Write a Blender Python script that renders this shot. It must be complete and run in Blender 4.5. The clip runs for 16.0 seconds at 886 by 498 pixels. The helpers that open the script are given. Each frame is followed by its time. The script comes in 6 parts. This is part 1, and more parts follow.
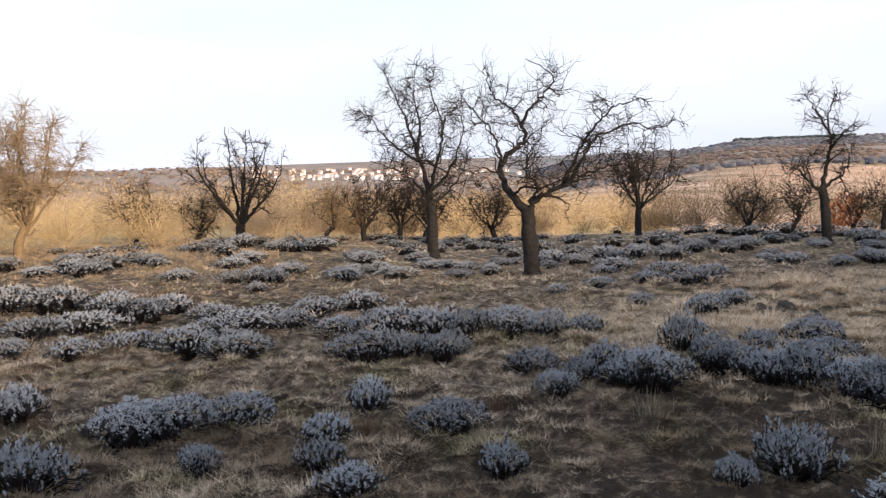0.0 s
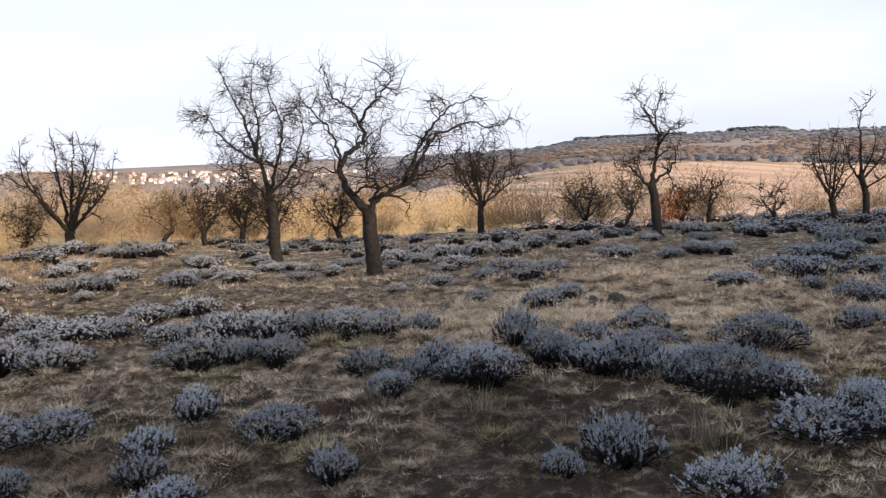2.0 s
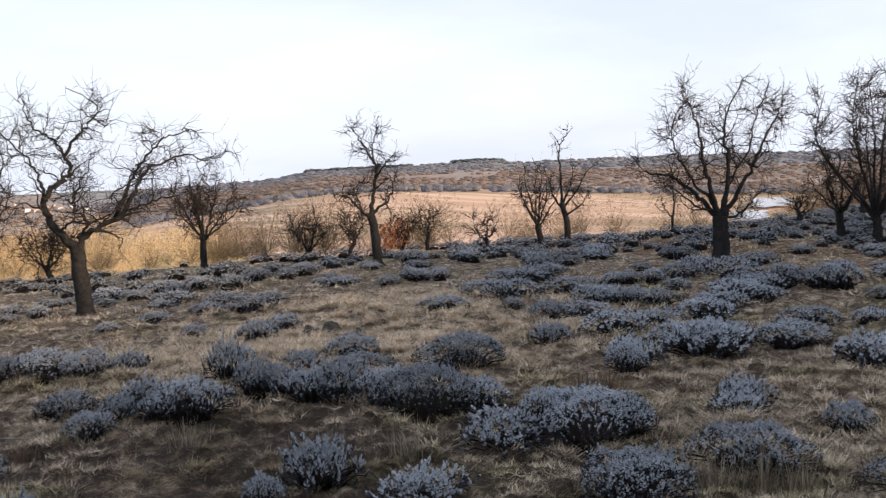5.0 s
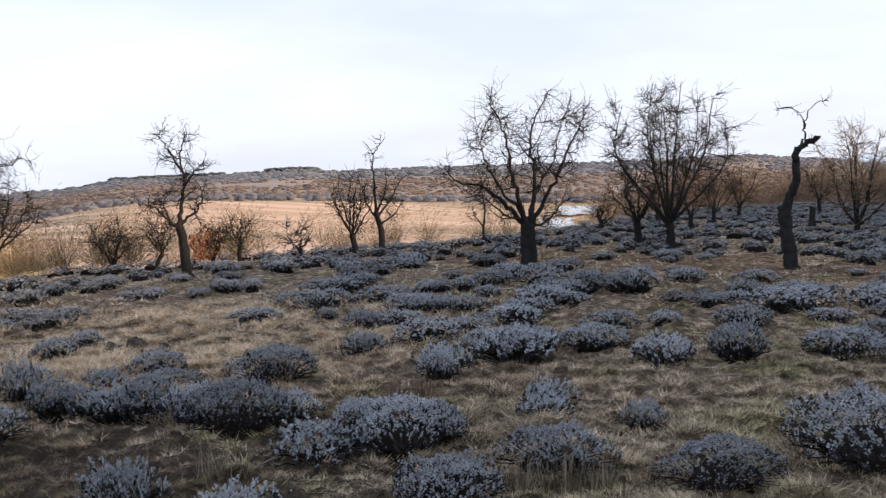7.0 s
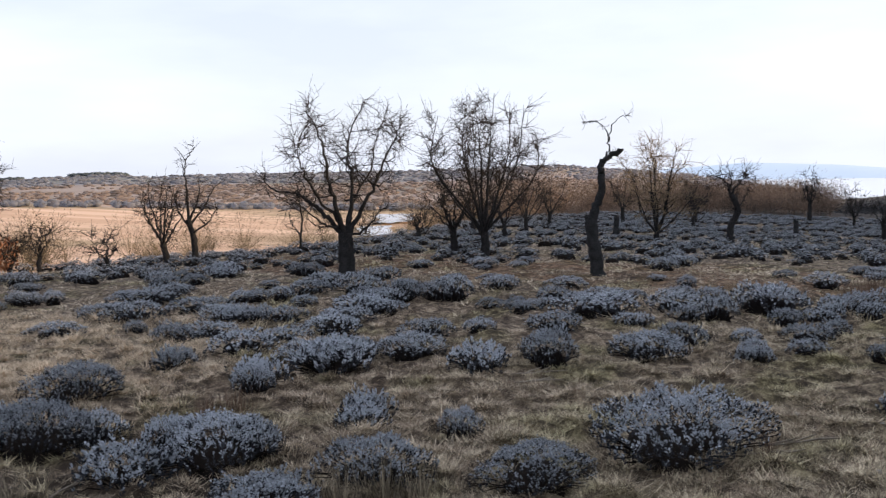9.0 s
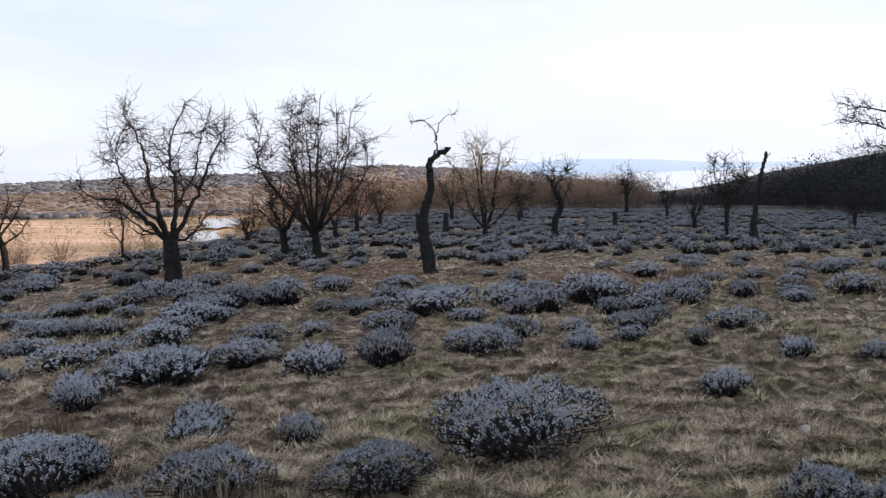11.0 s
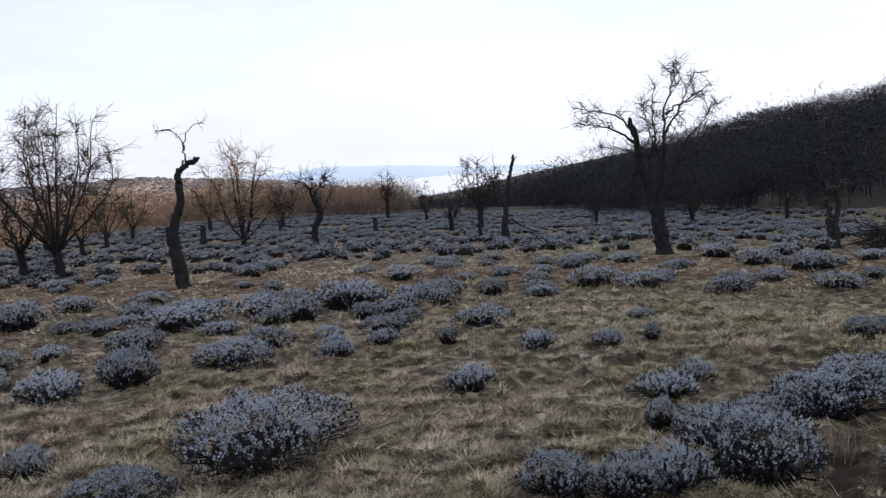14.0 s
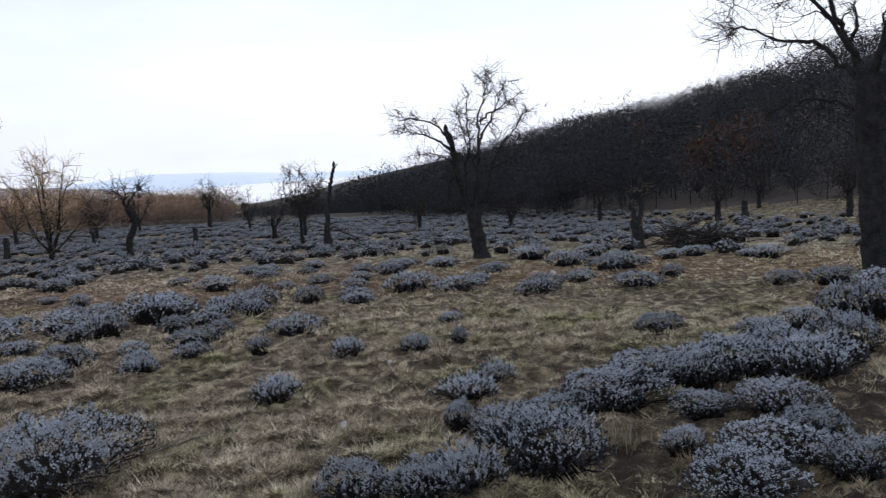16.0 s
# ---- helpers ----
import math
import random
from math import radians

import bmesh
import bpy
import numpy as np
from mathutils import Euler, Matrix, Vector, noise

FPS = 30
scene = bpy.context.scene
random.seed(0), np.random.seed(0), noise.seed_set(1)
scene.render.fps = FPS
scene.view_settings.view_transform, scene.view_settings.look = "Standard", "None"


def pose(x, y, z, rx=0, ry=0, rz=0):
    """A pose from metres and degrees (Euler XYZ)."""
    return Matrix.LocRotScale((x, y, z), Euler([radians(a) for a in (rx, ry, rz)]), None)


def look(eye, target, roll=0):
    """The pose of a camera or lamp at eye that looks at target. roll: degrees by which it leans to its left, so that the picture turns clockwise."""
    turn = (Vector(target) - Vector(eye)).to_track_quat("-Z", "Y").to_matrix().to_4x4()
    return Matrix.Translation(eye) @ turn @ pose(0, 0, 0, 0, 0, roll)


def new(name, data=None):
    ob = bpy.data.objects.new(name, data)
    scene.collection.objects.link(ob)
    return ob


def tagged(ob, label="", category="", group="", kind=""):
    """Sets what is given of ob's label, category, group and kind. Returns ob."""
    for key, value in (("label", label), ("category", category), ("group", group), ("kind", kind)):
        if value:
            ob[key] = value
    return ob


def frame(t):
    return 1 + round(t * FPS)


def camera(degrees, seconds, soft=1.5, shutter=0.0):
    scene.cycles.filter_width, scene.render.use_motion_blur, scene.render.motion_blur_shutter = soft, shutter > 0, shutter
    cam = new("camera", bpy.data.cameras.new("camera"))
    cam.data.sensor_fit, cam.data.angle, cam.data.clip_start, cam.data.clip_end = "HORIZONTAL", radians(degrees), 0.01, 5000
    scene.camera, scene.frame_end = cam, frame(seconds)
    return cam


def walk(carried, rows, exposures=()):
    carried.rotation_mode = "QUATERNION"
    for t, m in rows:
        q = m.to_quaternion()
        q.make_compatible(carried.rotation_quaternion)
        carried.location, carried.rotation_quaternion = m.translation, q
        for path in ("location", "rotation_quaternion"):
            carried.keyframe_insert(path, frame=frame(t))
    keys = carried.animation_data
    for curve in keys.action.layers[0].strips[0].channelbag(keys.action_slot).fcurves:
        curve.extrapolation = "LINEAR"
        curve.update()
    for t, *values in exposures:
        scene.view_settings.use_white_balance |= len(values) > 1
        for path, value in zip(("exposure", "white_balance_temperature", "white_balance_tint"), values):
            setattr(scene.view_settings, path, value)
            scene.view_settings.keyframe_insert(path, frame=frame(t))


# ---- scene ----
cam = camera(49.1, 16.0, soft=1.15, shutter=0.3)
PATH = [
    (0, (-0.248, -0.567, 1.619), (1.269, 9.254, 0.501), -1.93),
    (0.5, (-0.223, -0.569, 1.616), (1.677, 9.184, 0.482), -2.04),
    (1, (-0.189, -0.556, 1.612), (2.088, 9.113, 0.463), -2.19),
    (1.5, (-0.147, -0.528, 1.604), (2.498, 9.046, 0.445), -2.28),
    (2, (-0.106, -0.503, 1.598), (2.907, 8.961, 0.429), -2.37),
    (2.5, (-0.069, -0.496, 1.594), (3.314, 8.841, 0.421), -2.48),
    (3, (-0.063, -0.547, 1.595), (3.774, 8.612, 0.418), -2.28),
    (3.5, (-0.062, -0.612, 1.598), (4.240, 8.344, 0.469), -2.19),
    (4, (-0.046, -0.673, 1.603), (4.677, 8.076, 0.530), -2.31),
    (4.2, (-0.031, -0.698, 1.599), (4.848, 7.969, 0.554), -2.36),
    (6.3, (0.016, -0.718, 1.591), (6.485, 6.851, 0.659), -2.28),
    (6.5, (0.024, -0.715, 1.597), (6.641, 6.723, 0.656), -2.22),
    (7, (0.036, -0.718, 1.600), (6.997, 6.399, 0.659), -2.09),
    (7.5, (0.051, -0.714, 1.606), (7.340, 6.067, 0.662), -1.89),
    (8, (0.071, -0.713, 1.605), (7.666, 5.725, 0.672), -1.74),
    (8.5, (0.076, -0.703, 1.604), (7.970, 5.366, 0.686), -1.57),
    (9, (0.073, -0.700, 1.610), (8.242, 4.994, 0.693), -1.36),
    (9.2, (0.077, -0.700, 1.612), (8.349, 4.843, 0.693), -1.34),
    (11.3, (0.112, -0.661, 1.598), (9.241, 3.301, 0.614), -2.66),
    (11.5, (0.114, -0.663, 1.596), (9.307, 3.145, 0.601), -2.71),
    (12, (0.128, -0.665, 1.592), (9.469, 2.758, 0.582), -2.98),
    (12.5, (0.134, -0.690, 1.590), (9.604, 2.359, 0.577), -3.33),
    (13, (0.149, -0.712, 1.588), (9.735, 1.950, 0.571), -3.51),
    (13.5, (0.159, -0.744, 1.585), (9.842, 1.536, 0.570), -3.64),
    (14, (0.186, -0.796, 1.584), (9.947, 1.122, 0.566), -3.76),
    (14.5, (0.183, -0.844, 1.586), (10.010, 0.701, 0.563), -3.76),
    (15, (0.191, -0.886, 1.584), (10.072, 0.247, 0.549), -3.77),
    (15.5, (0.200, -0.931, 1.585), (10.121, -0.252, 0.532), -3.88),
    (16, (0.174, -0.972, 1.590), (10.115, -0.793, 0.516), -4.04),
]
walk(cam, [(t, look(eye, target, roll)) for t, eye, target, roll in PATH])
# ---- sky and sun ----
SUN_BEARING, SUN_HEIGHT = -150.0, 9.15
world = bpy.data.worlds.new("winter_sky")
scene.world = world
world.use_nodes = True
nt = world.node_tree
nt.nodes.clear()
out = nt.nodes.new("ShaderNodeOutputWorld")
bg = nt.nodes.new("ShaderNodeBackground")
sky = nt.nodes.new("ShaderNodeTexSky")
sky.sky_type = "NISHITA"
sky.sun_disc = False
sky.sun_elevation = radians(SUN_HEIGHT)
sky.sun_rotation = radians(-SUN_BEARING)
sky.air_density, sky.dust_density, sky.ozone_density = 1.0, 1.2, 1.6
# thin high cloud that whitens the sky
geo = nt.nodes.new("ShaderNodeTexCoord")
sep = nt.nodes.new("ShaderNodeSeparateXYZ")
nt.links.new(geo.outputs["Generated"], sep.inputs[0])
mapping = nt.nodes.new("ShaderNodeMapping")
mapping.inputs["Scale"].default_value = (1.2, 1.2, 5.0)
nt.links.new(geo.outputs["Generated"], mapping.inputs["Vector"])
cloud = nt.nodes.new("ShaderNodeTexNoise")
cloud.inputs["Scale"].default_value = 1.6
cloud.inputs["Detail"].default_value = 5
cloud.inputs["Roughness"].default_value = 0.55
nt.links.new(mapping.outputs[0], cloud.inputs["Vector"])
ramp = nt.nodes.new("ShaderNodeMapRange")
ramp.inputs["From Min"].default_value, ramp.inputs["From Max"].default_value = 0.35, 0.65
ramp.inputs["To Min"].default_value, ramp.inputs["To Max"].default_value = 0.63, 0.84
nt.links.new(cloud.outputs["Fac"], ramp.inputs["Value"])
mix = nt.nodes.new("ShaderNodeMix")
mix.data_type = "RGBA"
mix.inputs[7].default_value = (8.5, 9.05, 10.6, 1)
low = nt.nodes.new("ShaderNodeMapRange")
low.inputs["From Min"].default_value, low.inputs["From Max"].default_value = 0.0, 0.22
low.inputs["To Min"].default_value, low.inputs["To Max"].default_value = 0.10, 0.0
nt.links.new(sep.outputs["Z"], low.inputs["Value"])
whiter = nt.nodes.new("ShaderNodeMath")
whiter.use_clamp = True
nt.links.new(ramp.outputs[0], whiter.inputs[0])
nt.links.new(low.outputs[0], whiter.inputs[1])
nt.links.new(whiter.outputs[0], mix.inputs[0])
nt.links.new(sky.outputs[0], mix.inputs[6])
nt.links.new(mix.outputs[2], bg.inputs["Color"])
bg.inputs["Strength"].default_value = 0.092
nt.links.new(bg.outputs[0], out.inputs["Surface"])

sun = new("sun", bpy.data.lights.new("sun", "SUN"))
sun.data.energy, sun.data.angle, sun.data.color = 5.0, radians(0.6), (1.0, 0.72, 0.45)
sb, se = radians(-SUN_BEARING), radians(SUN_HEIGHT)
sun.matrix_world = look((0, 0, 40), (-math.sin(sb) * math.cos(se), -math.cos(sb) * math.cos(se), 40 - math.sin(se)))
scene.view_settings.exposure = 0.5
# ---- lie of the land: heights by bearing (degrees left of +y) and distance from the viewpoint ----
ORIGIN_Y = -0.7
BEARING = np.array([-180, -130, -106, -92, -83, -76.8, -70, -66, -60, -50, -41, -30, -22, -14, -8, 3, 15, 40, 110, 180.0])
FALL = np.array([.06, .07, .066, .057, .05, .046, .041, .037, .033, .03, .042, .034, .046, .062, .066, .035, .03, .03, .04, .06])
RIM = np.array([60, 60, 60, 60, 60, 62, 64, 60, 46, 24, 25, 19, 22.5, 26, 28, 20, 20, 20, 30, 60.0])
DROP = np.array([1, 1, 1, 1, 1, 1, 1, 1.2, 2.4, 3.0, 3.0, 3.0, 3.0, 3.0, 2.6, 1.6, 1.2, 1.2, 1, 1.0])
FIELD_BEARING = np.array([-180, -66, -60, -47, -43.7, -37, -31.9, -30.3, -27.2, -25.7, -24.2, -22.7, -21.5, -18.4, -15.7, -14.1, -8, 3, 15, 180.0])
FIELD = np.array([-.06, -.058, -.056, -.0499, -.0466, -.0409, -.0364, -.0357, -.0359, -.0373, -.0398, -.0444, -.0480, -.053, -.0600, -.066, -.066, -.064, -.06, -.06])
CREST_BEARING = np.array([-180, -84, -76.8, -76.1, -73.4, -70.7, -68.8, -62, -52, -48, -44, -38.5, -37, -35.7, -31, -26, -22.5, -17.4, -14.8, -4, -1.5, 5.5, 10, 15, 60, 180])
CREST = np.array([-.06, -.06, -.046, -.0395, -.0315, -.024, -.0195, -.009, -.0115, -.0105, -.010, -.0105, -.0085, -.0075, -.0105, -.0112, -.0180, -.0215, -.033, -.0275, -.0275, -.020, -.0185, -.0165, -.016, -.05])
RIDGE_U = (0.970, 0.242)
RIDGE_N = (0.242, -0.970)
RIDGE_FAR = 110.0


def ground_z(x, y):
    """Height of the ground at x, y (arrays or numbers)."""
    x, y = np.asarray(x, float), np.asarray(y, float)
    d = np.hypot(x, y - ORIGIN_Y) + 1e-6
    az = np.degrees(np.arctan2(-x, y - ORIGIN_Y))
    fall, rim, drop = (np.interp(az, BEARING, t) for t in (FALL, RIM, DROP))
    field, crest = np.interp(az, FIELD_BEARING, FIELD), np.interp(az, CREST_BEARING, CREST)
    lake = np.interp(az, [-90, -64, -54, 180], [-118, -118, -95, -95.0])
    knots_d = [0 * d, 8 + 0 * d, rim, rim + 24, 115 + 0 * d, 210 + 0 * d, 430 + 0 * d, 1100 + 0 * d, 1500 + 0 * d, 2200 + 0 * d, 4900 + 0 * d]
    z_rim = -fall * (rim - 8)
    z_low = np.minimum(z_rim - drop - 1.0, 1.6 - 0.098 * 115)
    knots_z = [0 * d, 0 * d, z_rim, z_rim - drop, z_low, 1.6 - 0.078 * 210 + 0 * d, 1.6 + field * 430, 1.6 + crest * 1100, crest * 1500 - 12, lake, lake]
    z = np.zeros_like(d)
    for a in range(len(knots_d) - 1):
        w = np.clip((d - knots_d[a]) / (knots_d[a + 1] - knots_d[a]), 0, 1)
        w = np.where(a >= 2, w * w * (3 - 2 * w) * 0.5 + w * 0.5, w)
        z = np.where(d >= knots_d[a], knots_z[a] + (knots_z[a + 1] - knots_z[a]) * w, z)
    # the wooded ridge beyond the field
    q = x * RIDGE_N[0] + (y - ORIGIN_Y) * RIDGE_N[1]
    s = x * RIDGE_U[0] + (y - ORIGIN_Y) * RIDGE_U[1]
    top = 1.6 + 0.18 * RIDGE_FAR - 0.05 * np.clip(s, -400, 900) - 4.5
    # unseen stretch of the ridge, raised to place its shadow's edge
    top = top + np.clip(5.1 + (s - 36) * 0.09, 3.6, 6.3) * np.clip((152 - s) / 62, 0, 1)
    w = np.clip((q - 14) / (RIDGE_FAR - 14), 0, 1)
    w = w * w * (3 - 2 * w) * 0.45 + 0.55 * w ** 1.15
    far = np.clip((1500 - d) / 700, 0, 1)
    z = z + np.clip(top - z, 0, 60) * w * far
    # small unevenness
    z = z + (0.035 * np.sin(0.9 * x + 0.6 * y) * np.sin(0.7 * y - 0.5 * x + 1.3) + 0.02 * np.sin(2.3 * x - 1.1 * y) * np.sin(1.9 * y + 0.8 * x)) * np.clip(d / 6, 0, 1)
    return z


def wood_foot(x, y):
    """How far up the ridge's slope the wood begins."""
    s = np.asarray(x, float) * RIDGE_U[0] + (np.asarray(y, float) - ORIGIN_Y) * RIDGE_U[1]
    return np.clip(20.4 - (s - 26) * 0.38, 10, 21)
# ---- materials ----
def material(name, low, high, rough=0.9, scale=6.0, fine=60.0, bump=0.3, island=0.0, random_tint=0.0, detail=4, third=None, third_scale=0.5, through_light=0.0, sharp=0.22, third_at=0.48):
    """A rough natural surface: two colours mixed by coarse and fine noise, with bump."""
    m = bpy.data.materials.new(name)
    m.use_nodes = True
    n, l = m.node_tree.nodes, m.node_tree.links
    b = n["Principled BSDF"]
    b.inputs["Roughness"].default_value = rough
    b.inputs["Specular IOR Level"].default_value = 0.25
    co = n.new("ShaderNodeTexCoord")
    a, f = n.new("ShaderNodeTexNoise"), n.new("ShaderNodeTexNoise")
    a.inputs["Scale"].default_value, a.inputs["Detail"].default_value = scale, detail
    f.inputs["Scale"].default_value, f.inputs["Detail"].default_value = fine, 3
    for t in (a, f):
        l.new(co.outputs["Object"], t.inputs["Vector"])
    s = n.new("ShaderNodeMath")
    s.operation = "MULTIPLY_ADD"
    s.inputs[1].default_value = 0.55
    l.new(a.outputs["Fac"], s.inputs[0])
    s2 = n.new("ShaderNodeMath")
    s2.operation = "MULTIPLY"
    s2.inputs[1].default_value = 0.45
    l.new(f.outputs["Fac"], s2.inputs[0])
    l.new(s2.outputs[0], s.inputs[2])
    last = s.outputs[0]
    if island:
        g = n.new("ShaderNodeNewGeometry")
        k = n.new("ShaderNodeMath")
        k.operation = "MULTIPLY_ADD"
        k.inputs[1].default_value = island
        l.new(g.outputs["Random Per Island"], k.inputs[0])
        off = n.new("ShaderNodeMath")
        off.operation = "SUBTRACT"
        off.inputs[1].default_value = island / 2
        l.new(last, off.inputs[0])
        l.new(off.outputs[0], k.inputs[2])
        last = k.outputs[0]
    if random_tint:
        g = n.new("ShaderNodeObjectInfo")
        k = n.new("ShaderNodeMath")
        k.operation = "MULTIPLY_ADD"
        k.inputs[1].default_value = random_tint
        l.new(g.outputs["Random"], k.inputs[0])
        off = n.new("ShaderNodeMath")
        off.operation = "SUBTRACT"
        off.inputs[1].default_value = random_tint / 2
        l.new(last, off.inputs[0])
        l.new(off.outputs[0], k.inputs[2])
        last = k.outputs[0]
    r = n.new("ShaderNodeMapRange")
    r.inputs["From Min"].default_value, r.inputs["From Max"].default_value = 0.5 - sharp, 0.5 + sharp
    l.new(last, r.inputs["Value"])
    x = n.new("ShaderNodeMix")
    x.data_type = "RGBA"
    x.inputs[6].default_value, x.inputs[7].default_value = (*low, 1), (*high, 1)
    l.new(r.outputs[0], x.inputs[0])
    colour = x.outputs[2]
    if third:
        t3 = n.new("ShaderNodeTexNoise")
        t3.label = "patches"
        t3.inputs["Scale"].default_value, t3.inputs["Detail"].default_value = third_scale, 5
        l.new(co.outputs["Object"], t3.inputs["Vector"])
        r3 = n.new("ShaderNodeMapRange")
        r3.inputs["From Min"].default_value, r3.inputs["From Max"].default_value = third_at, third_at + 0.12
        l.new(t3.outputs["Fac"], r3.inputs["Value"])
        x3 = n.new("ShaderNodeMix")
        x3.data_type = "RGBA"
        x3.inputs[7].default_value = (*third, 1)
        l.new(r3.outputs[0], x3.inputs[0])
        l.new(colour, x3.inputs[6])
        colour = x3.outputs[2]
    l.new(colour, b.inputs["Base Color"])
    if bump:
        bp = n.new("ShaderNodeBump")
        bp.inputs["Strength"].default_value = bump
        bp.inputs["Distance"].default_value = 0.02
        l.new(f.outputs["Fac"], bp.inputs["Height"])
        l.new(bp.outputs[0], b.inputs["Normal"])
    if through_light:
        tr = n.new("ShaderNodeBsdfTranslucent")
        l.new(colour, tr.inputs["Color"])
        ms = n.new("ShaderNodeMixShader")
        ms.inputs[0].default_value = through_light
        l.new(b.outputs[0], ms.inputs[1])
        l.new(tr.outputs[0], ms.inputs[2])
        l.new(ms.outputs[0], n["Material Output"].inputs["Surface"])
    return m


M_BARK = material("bark", (0.008, 0.0078, 0.0085), (0.046, 0.044, 0.045), 0.95, 12, 70, 0.8)
M_BARK.node_tree.nodes["Principled BSDF"].inputs["Specular IOR Level"].default_value = 0.06
M_TWIG = material("twigs", (0.013, 0.0105, 0.0095), (0.040, 0.031, 0.027), 0.9, 4, 30, 0.0, island=0.3)
M_TWIG_PALE = material("pale_twigs", (0.12, 0.088, 0.055), (0.25, 0.185, 0.11), 0.9, 4, 30, 0.0, island=0.3)
M_DEAD = material("weathered_dead_wood", (0.009, 0.0092, 0.010), (0.050, 0.050, 0.052), 0.9, 8, 80, 0.9)
M_DEAD.node_tree.nodes["Principled BSDF"].inputs["Specular IOR Level"].default_value = 0.06
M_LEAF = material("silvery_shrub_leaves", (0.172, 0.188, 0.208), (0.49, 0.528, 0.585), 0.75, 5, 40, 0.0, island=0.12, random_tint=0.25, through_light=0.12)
# dark leaves: old ones, and those that paint the shrub's shade
M_OLD_SHADED_LEAF = material("old_shaded_shrub_leaves", (0.011, 0.0122, 0.0155), (0.044, 0.048, 0.058), 0.9, 5, 40, 0.0, island=0.2, random_tint=0.2)
# stem colour is near black so that the shrub's inside looks shaded
M_STEM = material("shaded_shrub_wood", (0.006, 0.005, 0.005), (0.024, 0.019, 0.016), 0.95, 12, 60, 0.0, island=0.4)
M_STEM.node_tree.nodes["Principled BSDF"].inputs["Specular IOR Level"].default_value = 0.03
M_GRASS = material("dry_grass", (0.12, 0.091, 0.064), (0.74, 0.61, 0.46), 0.9, 3.4, 11, 0.0, island=0.5, third=(0.17, 0.122, 0.078), third_scale=0.8, sharp=0.18, third_at=0.58)
# thicket twigs: part of the sunlight is put into the pale colour
M_WOOD_LIT = material("sunlit_thicket_twigs", (0.40, 0.29, 0.165), (0.80, 0.63, 0.37), 0.9, 0.12, 3, 0.0, island=0.4, through_light=0.4, third=(0.50, 0.37, 0.27), third_scale=0.07)
# paler copy of the twigs for trees that stand in the sun
M_TWIG_SUN = material("sunlit_brown_twigs", (0.19, 0.142, 0.095), (0.40, 0.30, 0.20), 0.9, 4, 30, 0.0, island=0.3)
M_RUST = material("russet_leaves", (0.16, 0.06, 0.03), (0.31, 0.13, 0.06), 0.9, 1, 10, 0.0, island=0.5)
# the ridge's shade is put into this near-black twig colour
M_WOODS_SHADED = material("shaded_woodland_twigs", (0.007, 0.0085, 0.0105), (0.040, 0.042, 0.048), 0.95, 0.30, 2, 0.0, island=0.06, sharp=0.14)
# far woods: aerial haze painted in as paler, greyer colours
M_WOODS_WARM = material("hazy_warm_woods", (0.41, 0.355, 0.33), (0.55, 0.47, 0.425), 0.95, 0.05, 0.9, 0.3, island=0.05, sharp=0.2, through_light=0.8)
M_WOODS_GREY = material("hazy_grey_woods", (0.36, 0.375, 0.425), (0.50, 0.50, 0.535), 0.95, 0.05, 0.9, 0.3, island=0.05, sharp=0.2, through_light=0.8)
M_VALLEY = material("brown_woodland_twigs", (0.06, 0.046, 0.039), (0.27, 0.19, 0.138), 0.95, 0.25, 2, 0.0, island=0.1, through_light=0.15, sharp=0.14)
M_PINE = material("dark_evergreens", (0.045, 0.058, 0.066), (0.085, 0.102, 0.108), 0.95, 0.05, 1, 0.0, island=0.1)
# darker copy of the russet leaves, with the wood's shade in the colour
M_OAK_RUST = material("shaded_withered_oak_leaves", (0.042, 0.020, 0.013), (0.095, 0.045, 0.027), 0.9, 1, 10, 0.0, island=0.5)
M_STONE = material("stone", (0.26, 0.25, 0.23), (0.56, 0.54, 0.50), 0.9, 8, 50, 0.5)


